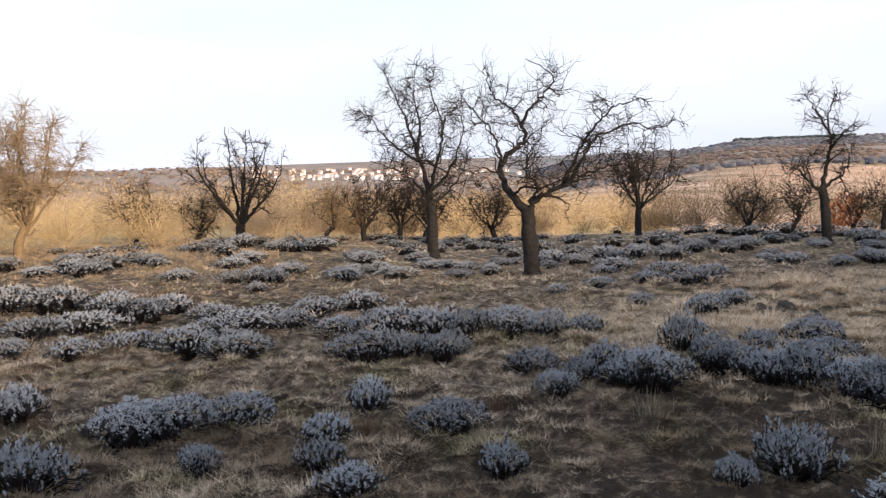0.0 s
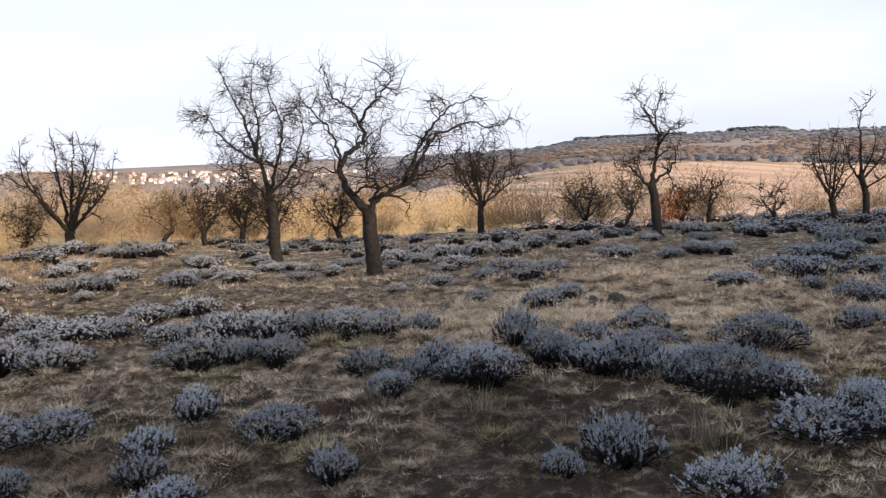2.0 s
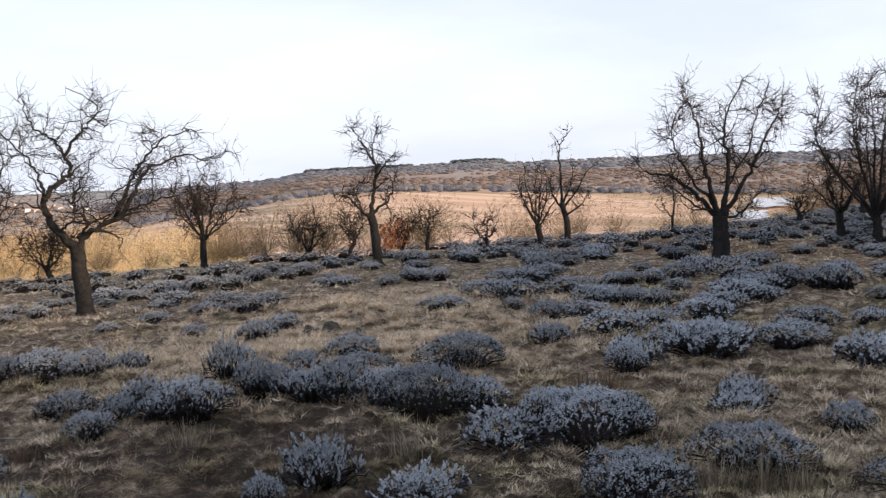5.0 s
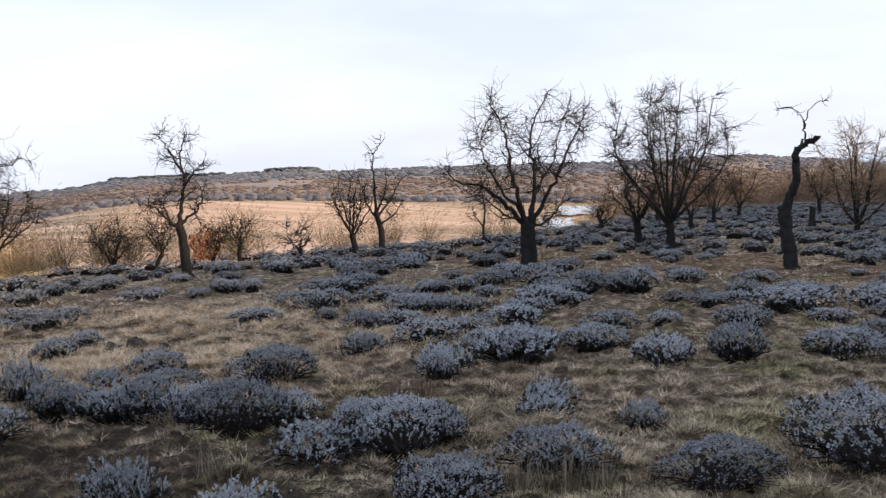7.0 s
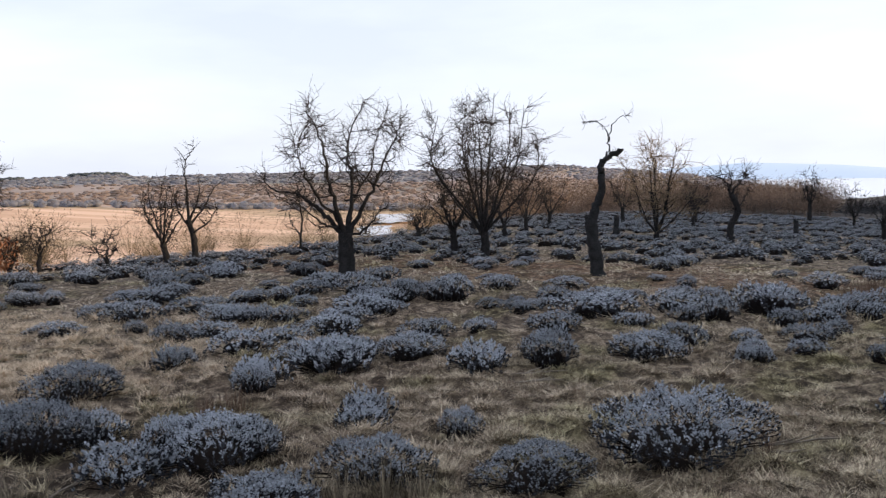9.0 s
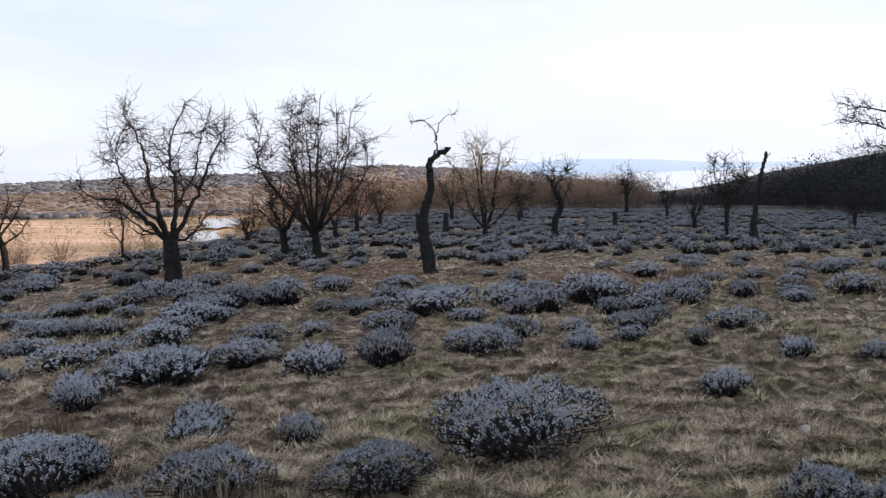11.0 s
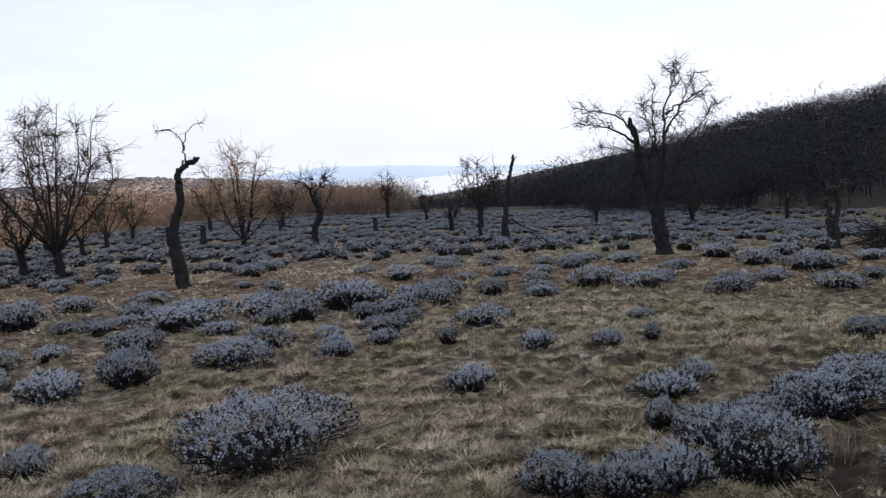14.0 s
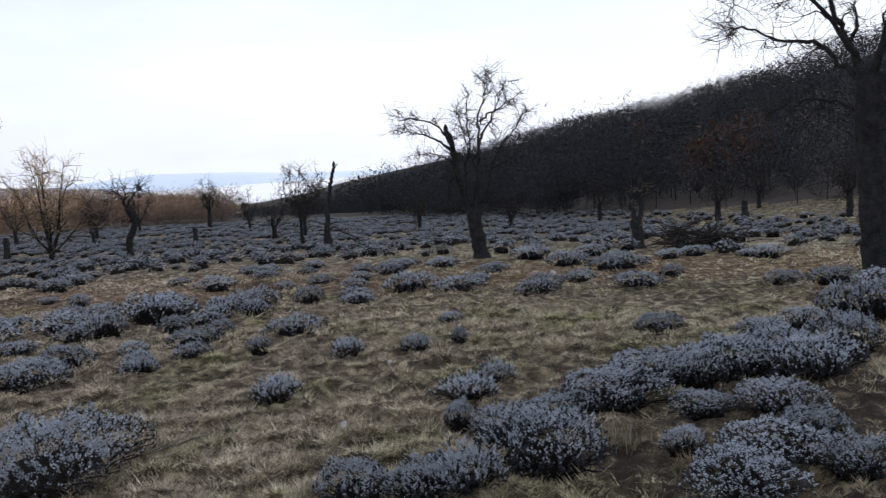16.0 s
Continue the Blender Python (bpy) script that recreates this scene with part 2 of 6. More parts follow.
def turf_material():
    """Winter turf: tussocks of bleached straw, between them dark earth and shade put into the colour, barer in patches.
    """
    m = bpy.data.materials.new("turf_and_soil")
    m.use_nodes = True
    n, l = m.node_tree.nodes, m.node_tree.links
    b = n["Principled BSDF"]
    b.inputs["Roughness"].default_value = 0.95
    b.inputs["Specular IOR Level"].default_value = 0.15
    co = n.new("ShaderNodeTexCoord")

    def noise_at(scale, detail, rough, bend=0.0, stretch=None):
        t = n.new("ShaderNodeTexNoise")
        t.inputs["Scale"].default_value, t.inputs["Detail"].default_value = scale, detail
        t.inputs["Roughness"].default_value, t.inputs["Distortion"].default_value = rough, bend
        if stretch:
            mp = n.new("ShaderNodeMapping")
            mp.inputs["Scale"].default_value = stretch
            mp.inputs["Rotation"].default_value = (0, 0, 0.6)
            l.new(co.outputs["Object"], mp.inputs["Vector"])
            l.new(mp.outputs[0], t.inputs["Vector"])
        else:
            l.new(co.outputs["Object"], t.inputs["Vector"])
        return t

    def calc(op, a, c, k=None):
        q = n.new("ShaderNodeMath")
        q.operation = op
        for i, v in enumerate((a, c, k)):
            if v is None:
                continue
            if isinstance(v, float):
                q.inputs[i].default_value = v
            else:
                l.new(v, q.inputs[i])
        return q.outputs[0]

    clump = noise_at(8.5, 3, 0.55, 0.6)
    straw = noise_at(46.0, 4, 0.7, 0.9)
    blade = noise_at(38.0, 4, 0.75, 0.7, (1.0, 3.0, 1.0))
    patch = noise_at(0.6, 5, 0.55)
    patch.label = "patches"
    fibre = calc("MAXIMUM", straw.outputs["Fac"], blade.outputs["Fac"])
    level = calc("MULTIPLY_ADD", clump.outputs["Fac"], 0.68, calc("MULTIPLY_ADD", fibre, 0.62, -0.155))
    bare = n.new("ShaderNodeMapRange")
    bare.inputs["From Min"].default_value, bare.inputs["From Max"].default_value = 0.47, 0.66
    bare.inputs["To Min"].default_value, bare.inputs["To Max"].default_value = 0.0, 0.13
    l.new(patch.outputs["Fac"], bare.inputs["Value"])
    value = calc("SUBTRACT", level, bare.outputs[0])
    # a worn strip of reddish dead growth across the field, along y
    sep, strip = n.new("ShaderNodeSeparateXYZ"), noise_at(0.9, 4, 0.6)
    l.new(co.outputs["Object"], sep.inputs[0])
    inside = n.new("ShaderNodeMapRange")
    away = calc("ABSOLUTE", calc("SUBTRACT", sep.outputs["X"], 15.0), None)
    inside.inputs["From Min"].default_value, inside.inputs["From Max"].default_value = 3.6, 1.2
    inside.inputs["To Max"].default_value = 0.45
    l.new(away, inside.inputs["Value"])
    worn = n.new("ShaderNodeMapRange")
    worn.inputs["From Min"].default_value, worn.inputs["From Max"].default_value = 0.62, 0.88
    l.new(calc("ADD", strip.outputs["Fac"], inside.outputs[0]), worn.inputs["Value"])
    ramp = n.new("ShaderNodeValToRGB")
    e = ramp.color_ramp.elements
    # darkest stop: bare earth together with painted shade between tussocks
    e[0].position, e[0].color = 0.37, (0.034, 0.025, 0.019, 1)
    e[1].position, e[1].color = 0.68, (0.46, 0.365, 0.265, 1)
    mid = ramp.color_ramp.elements.new(0.475)
    mid.color = (0.078, 0.057, 0.042, 1)
    mid = ramp.color_ramp.elements.new(0.565)
    mid.color = (0.19, 0.145, 0.103, 1)
    l.new(value, ramp.inputs[0])
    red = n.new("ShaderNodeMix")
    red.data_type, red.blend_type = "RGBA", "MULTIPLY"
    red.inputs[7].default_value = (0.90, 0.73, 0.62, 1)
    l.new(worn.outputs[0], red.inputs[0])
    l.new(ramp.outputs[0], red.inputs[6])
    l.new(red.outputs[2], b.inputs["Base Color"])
    bp = n.new("ShaderNodeBump")
    bp.inputs["Strength"].default_value, bp.inputs["Distance"].default_value = 0.9, 0.03
    l.new(value, bp.inputs["Height"])
    l.new(bp.outputs[0], b.inputs["Normal"])
    return m


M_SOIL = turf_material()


def greyer_south(m):
    """Greyer, greener grass in the southern part of the field."""
    n, l = m.node_tree.nodes, m.node_tree.links
    b = n["Principled BSDF"]
    was = b.inputs["Base Color"].links[0].from_socket
    co, sep = n.new("ShaderNodeTexCoord"), n.new("ShaderNodeSeparateXYZ")
    mr, tint = n.new("ShaderNodeMapRange"), n.new("ShaderNodeMix")
    l.new(co.outputs["Object"], sep.inputs[0])
    l.new(sep.outputs["Y"], mr.inputs["Value"])
    mr.inputs["From Min"].default_value, mr.inputs["From Max"].default_value = 4.0, -1.0
    tint.data_type, tint.blend_type = "RGBA", "MULTIPLY"
    tint.inputs[7].default_value = (0.93, 0.97, 0.90, 1)
    l.new(mr.outputs[0], tint.inputs[0])
    l.new(was, tint.inputs[6])
    l.new(tint.outputs[2], b.inputs["Base Color"])


def mossy(m):
    """Patches where low moss gives the turf a dull green cast."""
    n, l = m.node_tree.nodes, m.node_tree.links
    b = n["Principled BSDF"]
    was = b.inputs["Base Color"].links[0].from_socket
    co, t, mr, tint = n.new("ShaderNodeTexCoord"), n.new("ShaderNodeTexNoise"), n.new("ShaderNodeMapRange"), n.new("ShaderNodeMix")
    t.inputs["Scale"].default_value, t.inputs["Detail"].default_value = 1.3, 4
    l.new(co.outputs["Object"], t.inputs["Vector"])
    l.new(t.outputs["Fac"], mr.inputs["Value"])
    mr.inputs["From Min"].default_value, mr.inputs["From Max"].default_value = 0.50, 0.64
    mr.inputs["To Max"].default_value = 0.5
    tint.data_type, tint.blend_type = "RGBA", "MULTIPLY"
    tint.inputs[7].default_value = (0.62, 0.72, 0.42, 1)
    l.new(mr.outputs[0], tint.inputs[0])
    l.new(was, tint.inputs[6])
    l.new(tint.outputs[2], b.inputs["Base Color"])


mossy(M_SOIL)
mossy(M_GRASS)
greyer_south(M_SOIL)
greyer_south(M_GRASS)
# ---- helpers of this scene ----
def bearing_xy(az, d):
    a = radians(az)
    return -math.sin(a) * d, ORIGIN_Y + math.cos(a) * d


def mesh_from(name, verts, faces, mats, index=None, smooth=False):
    """A mesh from an array of places and an array of faces that all have the same number of corners."""
    verts, faces = np.asarray(verts, np.float32), np.asarray(faces, np.int32)
    me = bpy.data.meshes.new(name)
    me.vertices.add(len(verts))
    me.vertices.foreach_set("co", verts.ravel())
    k = faces.shape[1]
    me.loops.add(faces.size)
    me.loops.foreach_set("vertex_index", faces.ravel())
    me.polygons.add(len(faces))
    me.polygons.foreach_set("loop_start", np.arange(len(faces), dtype=np.int32) * k)
    for m in mats:
        me.materials.append(m)
    if index is not None:
        me.polygons.foreach_set("material_index", np.asarray(index, np.int32))
    me.update(calc_edges=True)
    if smooth:
        me.polygons.foreach_set("use_smooth", np.ones(len(faces), bool))
    return me


def part(name, mesh, parent, label=""):
    ob = new(name, mesh)
    ob.parent = parent
    return tagged(ob, label)


def spread(template, places, turns, scales):
    """Many copies of a template (verts, faces), joined: arrays of places, turns about z and scales in x, y, z."""
    v, f = template
    c, s = np.cos(turns)[:, None], np.sin(turns)[:, None]
    p = v[None] * scales[:, None, :]
    q = np.stack([p[..., 0] * c - p[..., 1] * s, p[..., 0] * s + p[..., 1] * c, p[..., 2]], -1) + places[:, None, :]
    n = len(v)
    g = f[None] + (np.arange(len(places)) * n)[:, None, None]
    return q.reshape(-1, 3), g.reshape(-1, f.shape[1])


def merged(groups):
    vs, fs, at = [], [], 0
    for v, f in groups:
        vs.append(v)
        fs.append(f + at)
        at += len(v)
    return np.concatenate(vs), np.concatenate(fs)


# ---- ground: one sheet to the horizon ----
def turf_bump(x, y):
    """Tussocks and hollows of the turf, fading out down the field."""
    x, y = np.asarray(x, float), np.asarray(y, float)
    near = np.clip((24 - np.hypot(x, y - ORIGIN_Y)) / 12, 0, 1)
    out = np.zeros(x.size)
    for k in np.flatnonzero(near.ravel() > 0):
        px, py = x.ravel()[k], y.ravel()[k]
        out[k] = 0.03 * noise.noise((px * 1.7, py * 1.7, 0.0)) + 0.07 * max(-0.3, noise.noise((px * 6.0, py * 6.0, 2.0))) + 0.035 * max(-0.2, noise.noise((px * 9.5, py * 9.5, 5.0)))
    return out.reshape(x.shape) * near


def build_ground():
    fine = np.arange(-126, 40.01, 0.5)
    coarse = np.r_[np.arange(42, 180, 4.0), np.arange(-178, -126, 4.0) + 360]
    az = np.r_[fine, coarse]
    dist = np.r_[0.002, 0.4, np.geomspace(0.8, 2.4, 10), np.geomspace(2.5, 13, 210), np.geomspace(13.4, 60, 50), np.geomspace(62, 1500, 70), np.geomspace(1600, 4900, 24)]
    a, d = np.meshgrid(np.radians(az), dist)
    x, y = -np.sin(a) * d, ORIGIN_Y + np.cos(a) * d
    z = ground_z(x, y)
    z = z + turf_bump(x, y)
    rows, cols = x.shape
    verts = np.stack([x, y, z], -1).reshape(-1, 3)
    i, j = np.meshgrid(np.arange(rows - 1), np.arange(cols), indexing="ij")
    jn = (j + 1) % cols
    quads = np.stack([i * cols + j, (i + 1) * cols + j, (i + 1) * cols + jn, i * cols + jn], -1).reshape(-1, 4)
    quads = quads[:, ::-1]
    cx, cy = verts[quads].mean(1)[:, 0], verts[quads].mean(1)[:, 1]
    cd, ca = np.hypot(cx, cy - ORIGIN_Y), np.degrees(np.arctan2(-cx, cy - ORIGIN_Y))
    q = cx * RIDGE_N[0] + (cy - ORIGIN_Y) * RIDGE_N[1]
    rim = np.interp(ca, BEARING, RIM)
    index = np.zeros(len(quads), int)
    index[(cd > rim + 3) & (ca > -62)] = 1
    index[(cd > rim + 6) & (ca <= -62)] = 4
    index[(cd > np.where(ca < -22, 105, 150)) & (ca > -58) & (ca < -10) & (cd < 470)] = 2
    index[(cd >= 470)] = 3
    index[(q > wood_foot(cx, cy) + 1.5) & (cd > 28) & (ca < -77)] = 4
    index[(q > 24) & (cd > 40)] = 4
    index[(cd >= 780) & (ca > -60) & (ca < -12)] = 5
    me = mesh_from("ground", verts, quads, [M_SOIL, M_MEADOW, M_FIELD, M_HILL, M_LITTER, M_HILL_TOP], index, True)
    return tagged(new("ground", me), "winter hillside of dry turf, field and woodland floor", "ground", kind="structure")


# meadow colour carries some of the sun's brightness
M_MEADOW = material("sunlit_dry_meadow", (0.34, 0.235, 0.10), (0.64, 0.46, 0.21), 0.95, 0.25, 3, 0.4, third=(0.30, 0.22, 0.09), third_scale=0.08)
# hill ground lightened in colour for haze, the top also greyed
M_HILL = material("hazy_wooded_slope", (0.27, 0.215, 0.185), (0.39, 0.31, 0.26), 0.95, 0.012, 0.2, 0.3, third=(0.24, 0.20, 0.16), third_scale=0.006)
M_HILL_TOP = material("hazy_wooded_top", (0.24, 0.225, 0.23), (0.35, 0.325, 0.315), 0.95, 0.012, 0.2, 0.3, third=(0.20, 0.195, 0.175), third_scale=0.006)
# litter darkened to carry the shade on the wood's floor
M_LITTER = material("shaded_leaf_litter", (0.022, 0.018, 0.015), (0.062, 0.047, 0.037), 0.95, 0.4, 5, 0.3)


def field_material():
    """Winter stubble in strips that follow the slope, paler and darker."""
    m = material("stubble_field", (0.46, 0.29, 0.185), (0.64, 0.415, 0.275), 0.95, 0.03, 0.6, 0.2, third=(0.35, 0.25, 0.15), third_scale=0.012)
    n, l = m.node_tree.nodes, m.node_tree.links
    co = n.new("ShaderNodeTexCoord")
    mp = n.new("ShaderNodeMapping")
    mp.inputs["Rotation"].default_value = (0, 0, radians(52))
    mp.inputs["Scale"].default_value = (0.030, 0.0022, 0.0)
    l.new(co.outputs["Object"], mp.inputs["Vector"])
    t = n.new("ShaderNodeTexNoise")
    t.inputs["Scale"].default_value, t.inputs["Detail"].default_value = 2.2, 3
    l.new(mp.outputs[0], t.inputs["Vector"])
    r = n.new("ShaderNodeMapRange")
    r.inputs["From Min"].default_value, r.inputs["From Max"].default_value = 0.48, 0.62
    l.new(t.outputs["Fac"], r.inputs["Value"])
    x = n.new("ShaderNodeMix")
    x.data_type = "RGBA"
    b = n["Principled BSDF"]
    was = b.inputs["Base Color"].links[0].from_socket
    l.new(was, x.inputs[6])
    x.inputs[7].default_value = (0.68, 0.47, 0.325, 1)
    l.new(r.outputs[0], x.inputs[0])
    l.new(x.outputs[2], b.inputs["Base Color"])
    return m


M_FIELD = field_material()
def barer_to_the_west(m):
    """More bare brown earth in the trampled part of the field west of x = 3 and between the southern shrubs, fading to full turf by x = 6."""
    n, l = m.node_tree.nodes, m.node_tree.links
    co, sep, mr, add = n.new("ShaderNodeTexCoord"), n.new("ShaderNodeSeparateXYZ"), n.new("ShaderNodeMapRange"), n.new("ShaderNodeMath")
    l.new(co.outputs["Object"], sep.inputs[0])
    far = n.new("ShaderNodeMath")
    far.operation = "MAXIMUM"
    shifted = n.new("ShaderNodeMath")
    shifted.operation = "SUBTRACT"
    shifted.inputs[1].default_value = 1.5
    l.new(sep.outputs["Y"], shifted.inputs[0])
    l.new(sep.outputs["X"], far.inputs[0])
    l.new(shifted.outputs[0], far.inputs[1])
    south, east, either, both = (n.new("ShaderNodeMath") for _ in range(4))
    south.operation, east.operation, either.operation, both.operation = "MULTIPLY_ADD", "SUBTRACT", "MAXIMUM", "MINIMUM"
    south.inputs[1].default_value, south.inputs[2].default_value, east.inputs[1].default_value = 2.0, 7.0, 2.5
    l.new(sep.outputs["Y"], south.inputs[0])
    l.new(sep.outputs["X"], east.inputs[0])
    l.new(south.outputs[0], either.inputs[0])
    l.new(east.outputs[0], either.inputs[1])
    l.new(far.outputs[0], both.inputs[0])
    l.new(either.outputs[0], both.inputs[1])
    l.new(both.outputs[0], mr.inputs["Value"])
    mr.inputs["From Min"].default_value, mr.inputs["From Max"].default_value = 3.2, 6.0
    mr.inputs["To Min"].default_value, mr.inputs["To Max"].default_value = 0.135, -0.17
    patch = next(k for k in n if k.label == "patches")
    target = patch.outputs["Fac"].links[0].to_socket
    l.new(patch.outputs["Fac"], add.inputs[0])
    l.new(mr.outputs[0], add.inputs[1])
    l.new(add.outputs[0], target)


barer_to_the_west(M_SOIL)
barer_to_the_west(M_GRASS)
build_ground()

# ---- trees ----
def tube(path, radii, sides):
    """A tapered tube along a path: verts and quads."""
    p = np.asarray(path, float)
    t = np.gradient(p, axis=0)
    t /= np.linalg.norm(t, axis=1)[:, None] + 1e-9
    ref = np.array([0.31, 0.95, 0.05]) if abs(t[:, 2]).mean() > 0.5 else np.array([0.1, 0.05, 1.0])
    a = np.cross(t, ref)
    a /= np.linalg.norm(a, axis=1)[:, None] + 1e-9
    b = np.cross(t, a)
    w = np.arange(sides) * 2 * np.pi / sides
    ring = a[:, None] * np.cos(w)[None, :, None] + b[:, None] * np.sin(w)[None, :, None]
    v = (p[:, None] + ring * np.asarray(radii)[:, None, None]).reshape(-1, 3)
    i, j = np.meshgrid(np.arange(len(p) - 1), np.arange(sides), indexing="ij")
    k = (j + 1) % sides
    f = np.stack([i * sides + j, i * sides + k, (i + 1) * sides + k, (i + 1) * sides + j], -1).reshape(-1, 4)
    return v, f


def smooth_path(points, steps, rng, wobble):
    """Points joined by a Catmull-Rom curve, with a little wobble."""
    p = np.asarray(points, float)
    p = np.vstack([2 * p[0] - p[1], p, 2 * p[-1] - p[-2]])
    out = []
    for a in range(1, len(p) - 2):
        for u in np.arange(steps) / steps:
            out.append(0.5 * (2 * p[a] + (p[a + 1] - p[a - 1]) * u + (2 * p[a - 1] - 5 * p[a] + 4 * p[a + 1] - p[a + 2]) * u * u + (3 * p[a] - p[a - 1] - 3 * p[a + 1] + p[a + 2]) * u ** 3))
    out.append(p[-2])
    out = np.array(out)
    out[1:-1] += rng.normal(0, wobble, (len(out) - 2, 3))
    return out


def shoot(start, way, length, steps, rng, gnarl, lift):
    """A crooked branch that starts towards way and bends upwards by lift."""
    p, d, out = np.array(start, float), np.array(way, float), [np.array(start, float)]
    for _ in range(steps):
        d = d + rng.normal(0, gnarl, 3) + np.array([0, 0, lift])
        d /= np.linalg.norm(d)
        p = p + d * length / steps
        out.append(p.copy())
    return np.array(out)


def tubes(paths, radii, sides):
    """Many tapered tubes at once: paths (n, points, 3) and radii (n, points)."""
    p = np.asarray(paths, float)
    count, k = p.shape[:2]
    t = np.gradient(p, axis=1)
    t /= np.linalg.norm(t, axis=2, keepdims=True) + 1e-9
    ref = np.where(np.abs(t[:, :, 2:]).mean(1, keepdims=True) > 0.5, [0.31, 0.95, 0.05], [0.1, 0.05, 1.0])
    a = np.cross(t, np.broadcast_to(ref, t.shape))
    a /= np.linalg.norm(a, axis=2, keepdims=True) + 1e-9
    b = np.cross(t, a)
    w = np.arange(sides) * 2 * np.pi / sides
    ring = a[:, :, None] * np.cos(w)[:, None] + b[:, :, None] * np.sin(w)[:, None]
    v = (p[:, :, None] + ring * np.asarray(radii)[:, :, None, None]).reshape(-1, 3)
    i, j = np.meshgrid(np.arange(k - 1), np.arange(sides), indexing="ij")
    n = (j + 1) % sides
    f = np.stack([i * sides + j, i * sides + n, (i + 1) * sides + n, (i + 1) * sides + j], -1).reshape(-1, 4)
    return v, (f[None] + (np.arange(count) * k * sides)[:, None, None]).reshape(-1, 4)


def unit(v):
    return v / (np.linalg.norm(v, axis=-1, keepdims=True) + 1e-9)


def shoots(starts, ways, lengths, steps, rng, gnarl, lift):
    """Many crooked shoots at once: each sets out towards its way and bends upwards by lift."""
    p, d, out = starts.copy(), unit(ways), [starts.copy()]
    for _ in range(steps):
        d = unit(d + rng.normal(0, gnarl, d.shape) + np.array([0, 0, lift]))
        p = p + d * (lengths / steps)[:, None]
        out.append(p.copy())
    return np.stack(out, 1)


def offshoots(paths, per, first, rng, side, along):
    """Starts and ways of new shoots that leave random points of the given paths."""
    n, k = paths.shape[:2]
    which = np.repeat(np.arange(n), per)
    at = rng.integers(first, k, n * per)
    way = unit(paths[which, at] - paths[which, at - 1])
    return paths[which, at], way * along + rng.normal(0, side, way.shape)


def bare_tree(x, y, limbs, bark, twig, seed, face=0.0, size=1.0, branch=0.8, density=5.0, twigs=7, gnarl=0.42, lift=0.02, twig_len=0.30, low=0.25, sink=0.06, label="", name="bare_tree", group="", fine=0.006):
    """A leafless tree. limbs: (radius at foot, radius at tip, [(side, up, depth), ...]) seen from bearing face; the first is the trunk."""
    rng = np.random.default_rng(seed)
    c, s = math.cos(radians(face)), math.sin(radians(face))
    base = float(ground_z(x, y)) - sink
    tree = new(name)
    tree.location = (x, y, base)
    tagged(tree, label, "tree", group)
    thin = []
    for number, (r0, r1, pts) in enumerate(limbs):
        local = np.array([(a * c - b * s, a * s + b * c, h) for a, h, b in pts], float) * size
        path = smooth_path(local, 5, rng, (0.035 * gnarl if number else 0.006) * size)
        n = len(path)
        along = np.linspace(0, 1, n)
        radii = (r0 * 0.86 + ((min(r1, 0.005) if r1 < 0.025 else r1) - r0 * 0.86) * along ** 0.55) * size if number else (r0 + (r1 - r0) * along) * size
        if number == 0:
            radii[0] *= 1.28
            radii[1] *= 1.15
        radii = radii * (1 + rng.normal(0, 0.01, n) + 0.07 * np.sin(along * 9 + seed) * np.sin(along * 23 + seed))
        if number and r1 >= 0.025:
            radii[-1] *= 0.35
        wood = [tube(path, radii, 10 if r0 > 0.05 else 6)]
        length = np.linalg.norm(np.diff(path, axis=0), axis=1).sum()
        begin = low if number else 0.72
        if density > 0:
            count = max(2, int(length * density * 1.25 * (1 - begin) / size))
            if r1 == 0.005:
                count = max(2, count // 4)
            u = np.sort(rng.uniform(begin, 1.0, count))
            k = np.minimum((u * (n - 1)).astype(int), n - 2)
            ahead = unit(path[k + 1] - path[k])
            out = rng.normal(0, 1, (count, 3))
            out = unit(out - ahead * (out * ahead).sum(1, keepdims=True))
            span = branch * 1.2 * size * rng.uniform(0.4, 1.15, count) * (1.2 - 0.85 * u)
            arms = shoots(path[k], out * 0.95 + ahead * 0.7 + np.array([0, 0, 0.12]), span, 8, rng, gnarl, lift)
            start = np.minimum(radii[k] * 0.6, 0.018 * size)
            taper = np.linspace(0, 1, 9) ** 0.7
            wood.append(tubes(arms, np.maximum(start[:, None] * (1 - taper) + fine * 0.75 * taper, fine * 0.75), 4))
            at, way = offshoots(arms, twigs, 2, rng, 0.55, 0.75)
            reach = twig_len * 1.3 * size * rng.uniform(0.35, 1.25, len(at))
            first = shoots(at, way + np.array([0, 0, lift]), reach, 3, rng, gnarl * 0.95, lift)
            thin.append(tubes(first, np.tile(fine * np.array([0.85, 0.7, 0.5, 0.3]), (len(at), 1)), 3))
            at, way = offshoots(first, 2, 1, rng, 0.5, 0.7)
            second = shoots(at, way, np.repeat(reach, 2) * rng.uniform(0.3, 0.7, len(at)), 1, rng, gnarl * 0.7, lift)
            thin.append(tubes(second, np.tile(fine * np.array([0.5, 0.26]), (len(at), 1)), 3))
        part("limb" if number else "trunk", mesh_from("limb" if number else "trunk", *merged(wood), [bark], smooth=True), tree)
    if thin:
        part("crown", mesh_from("crown", *merged(thin), [twig]), tree)
    return tree


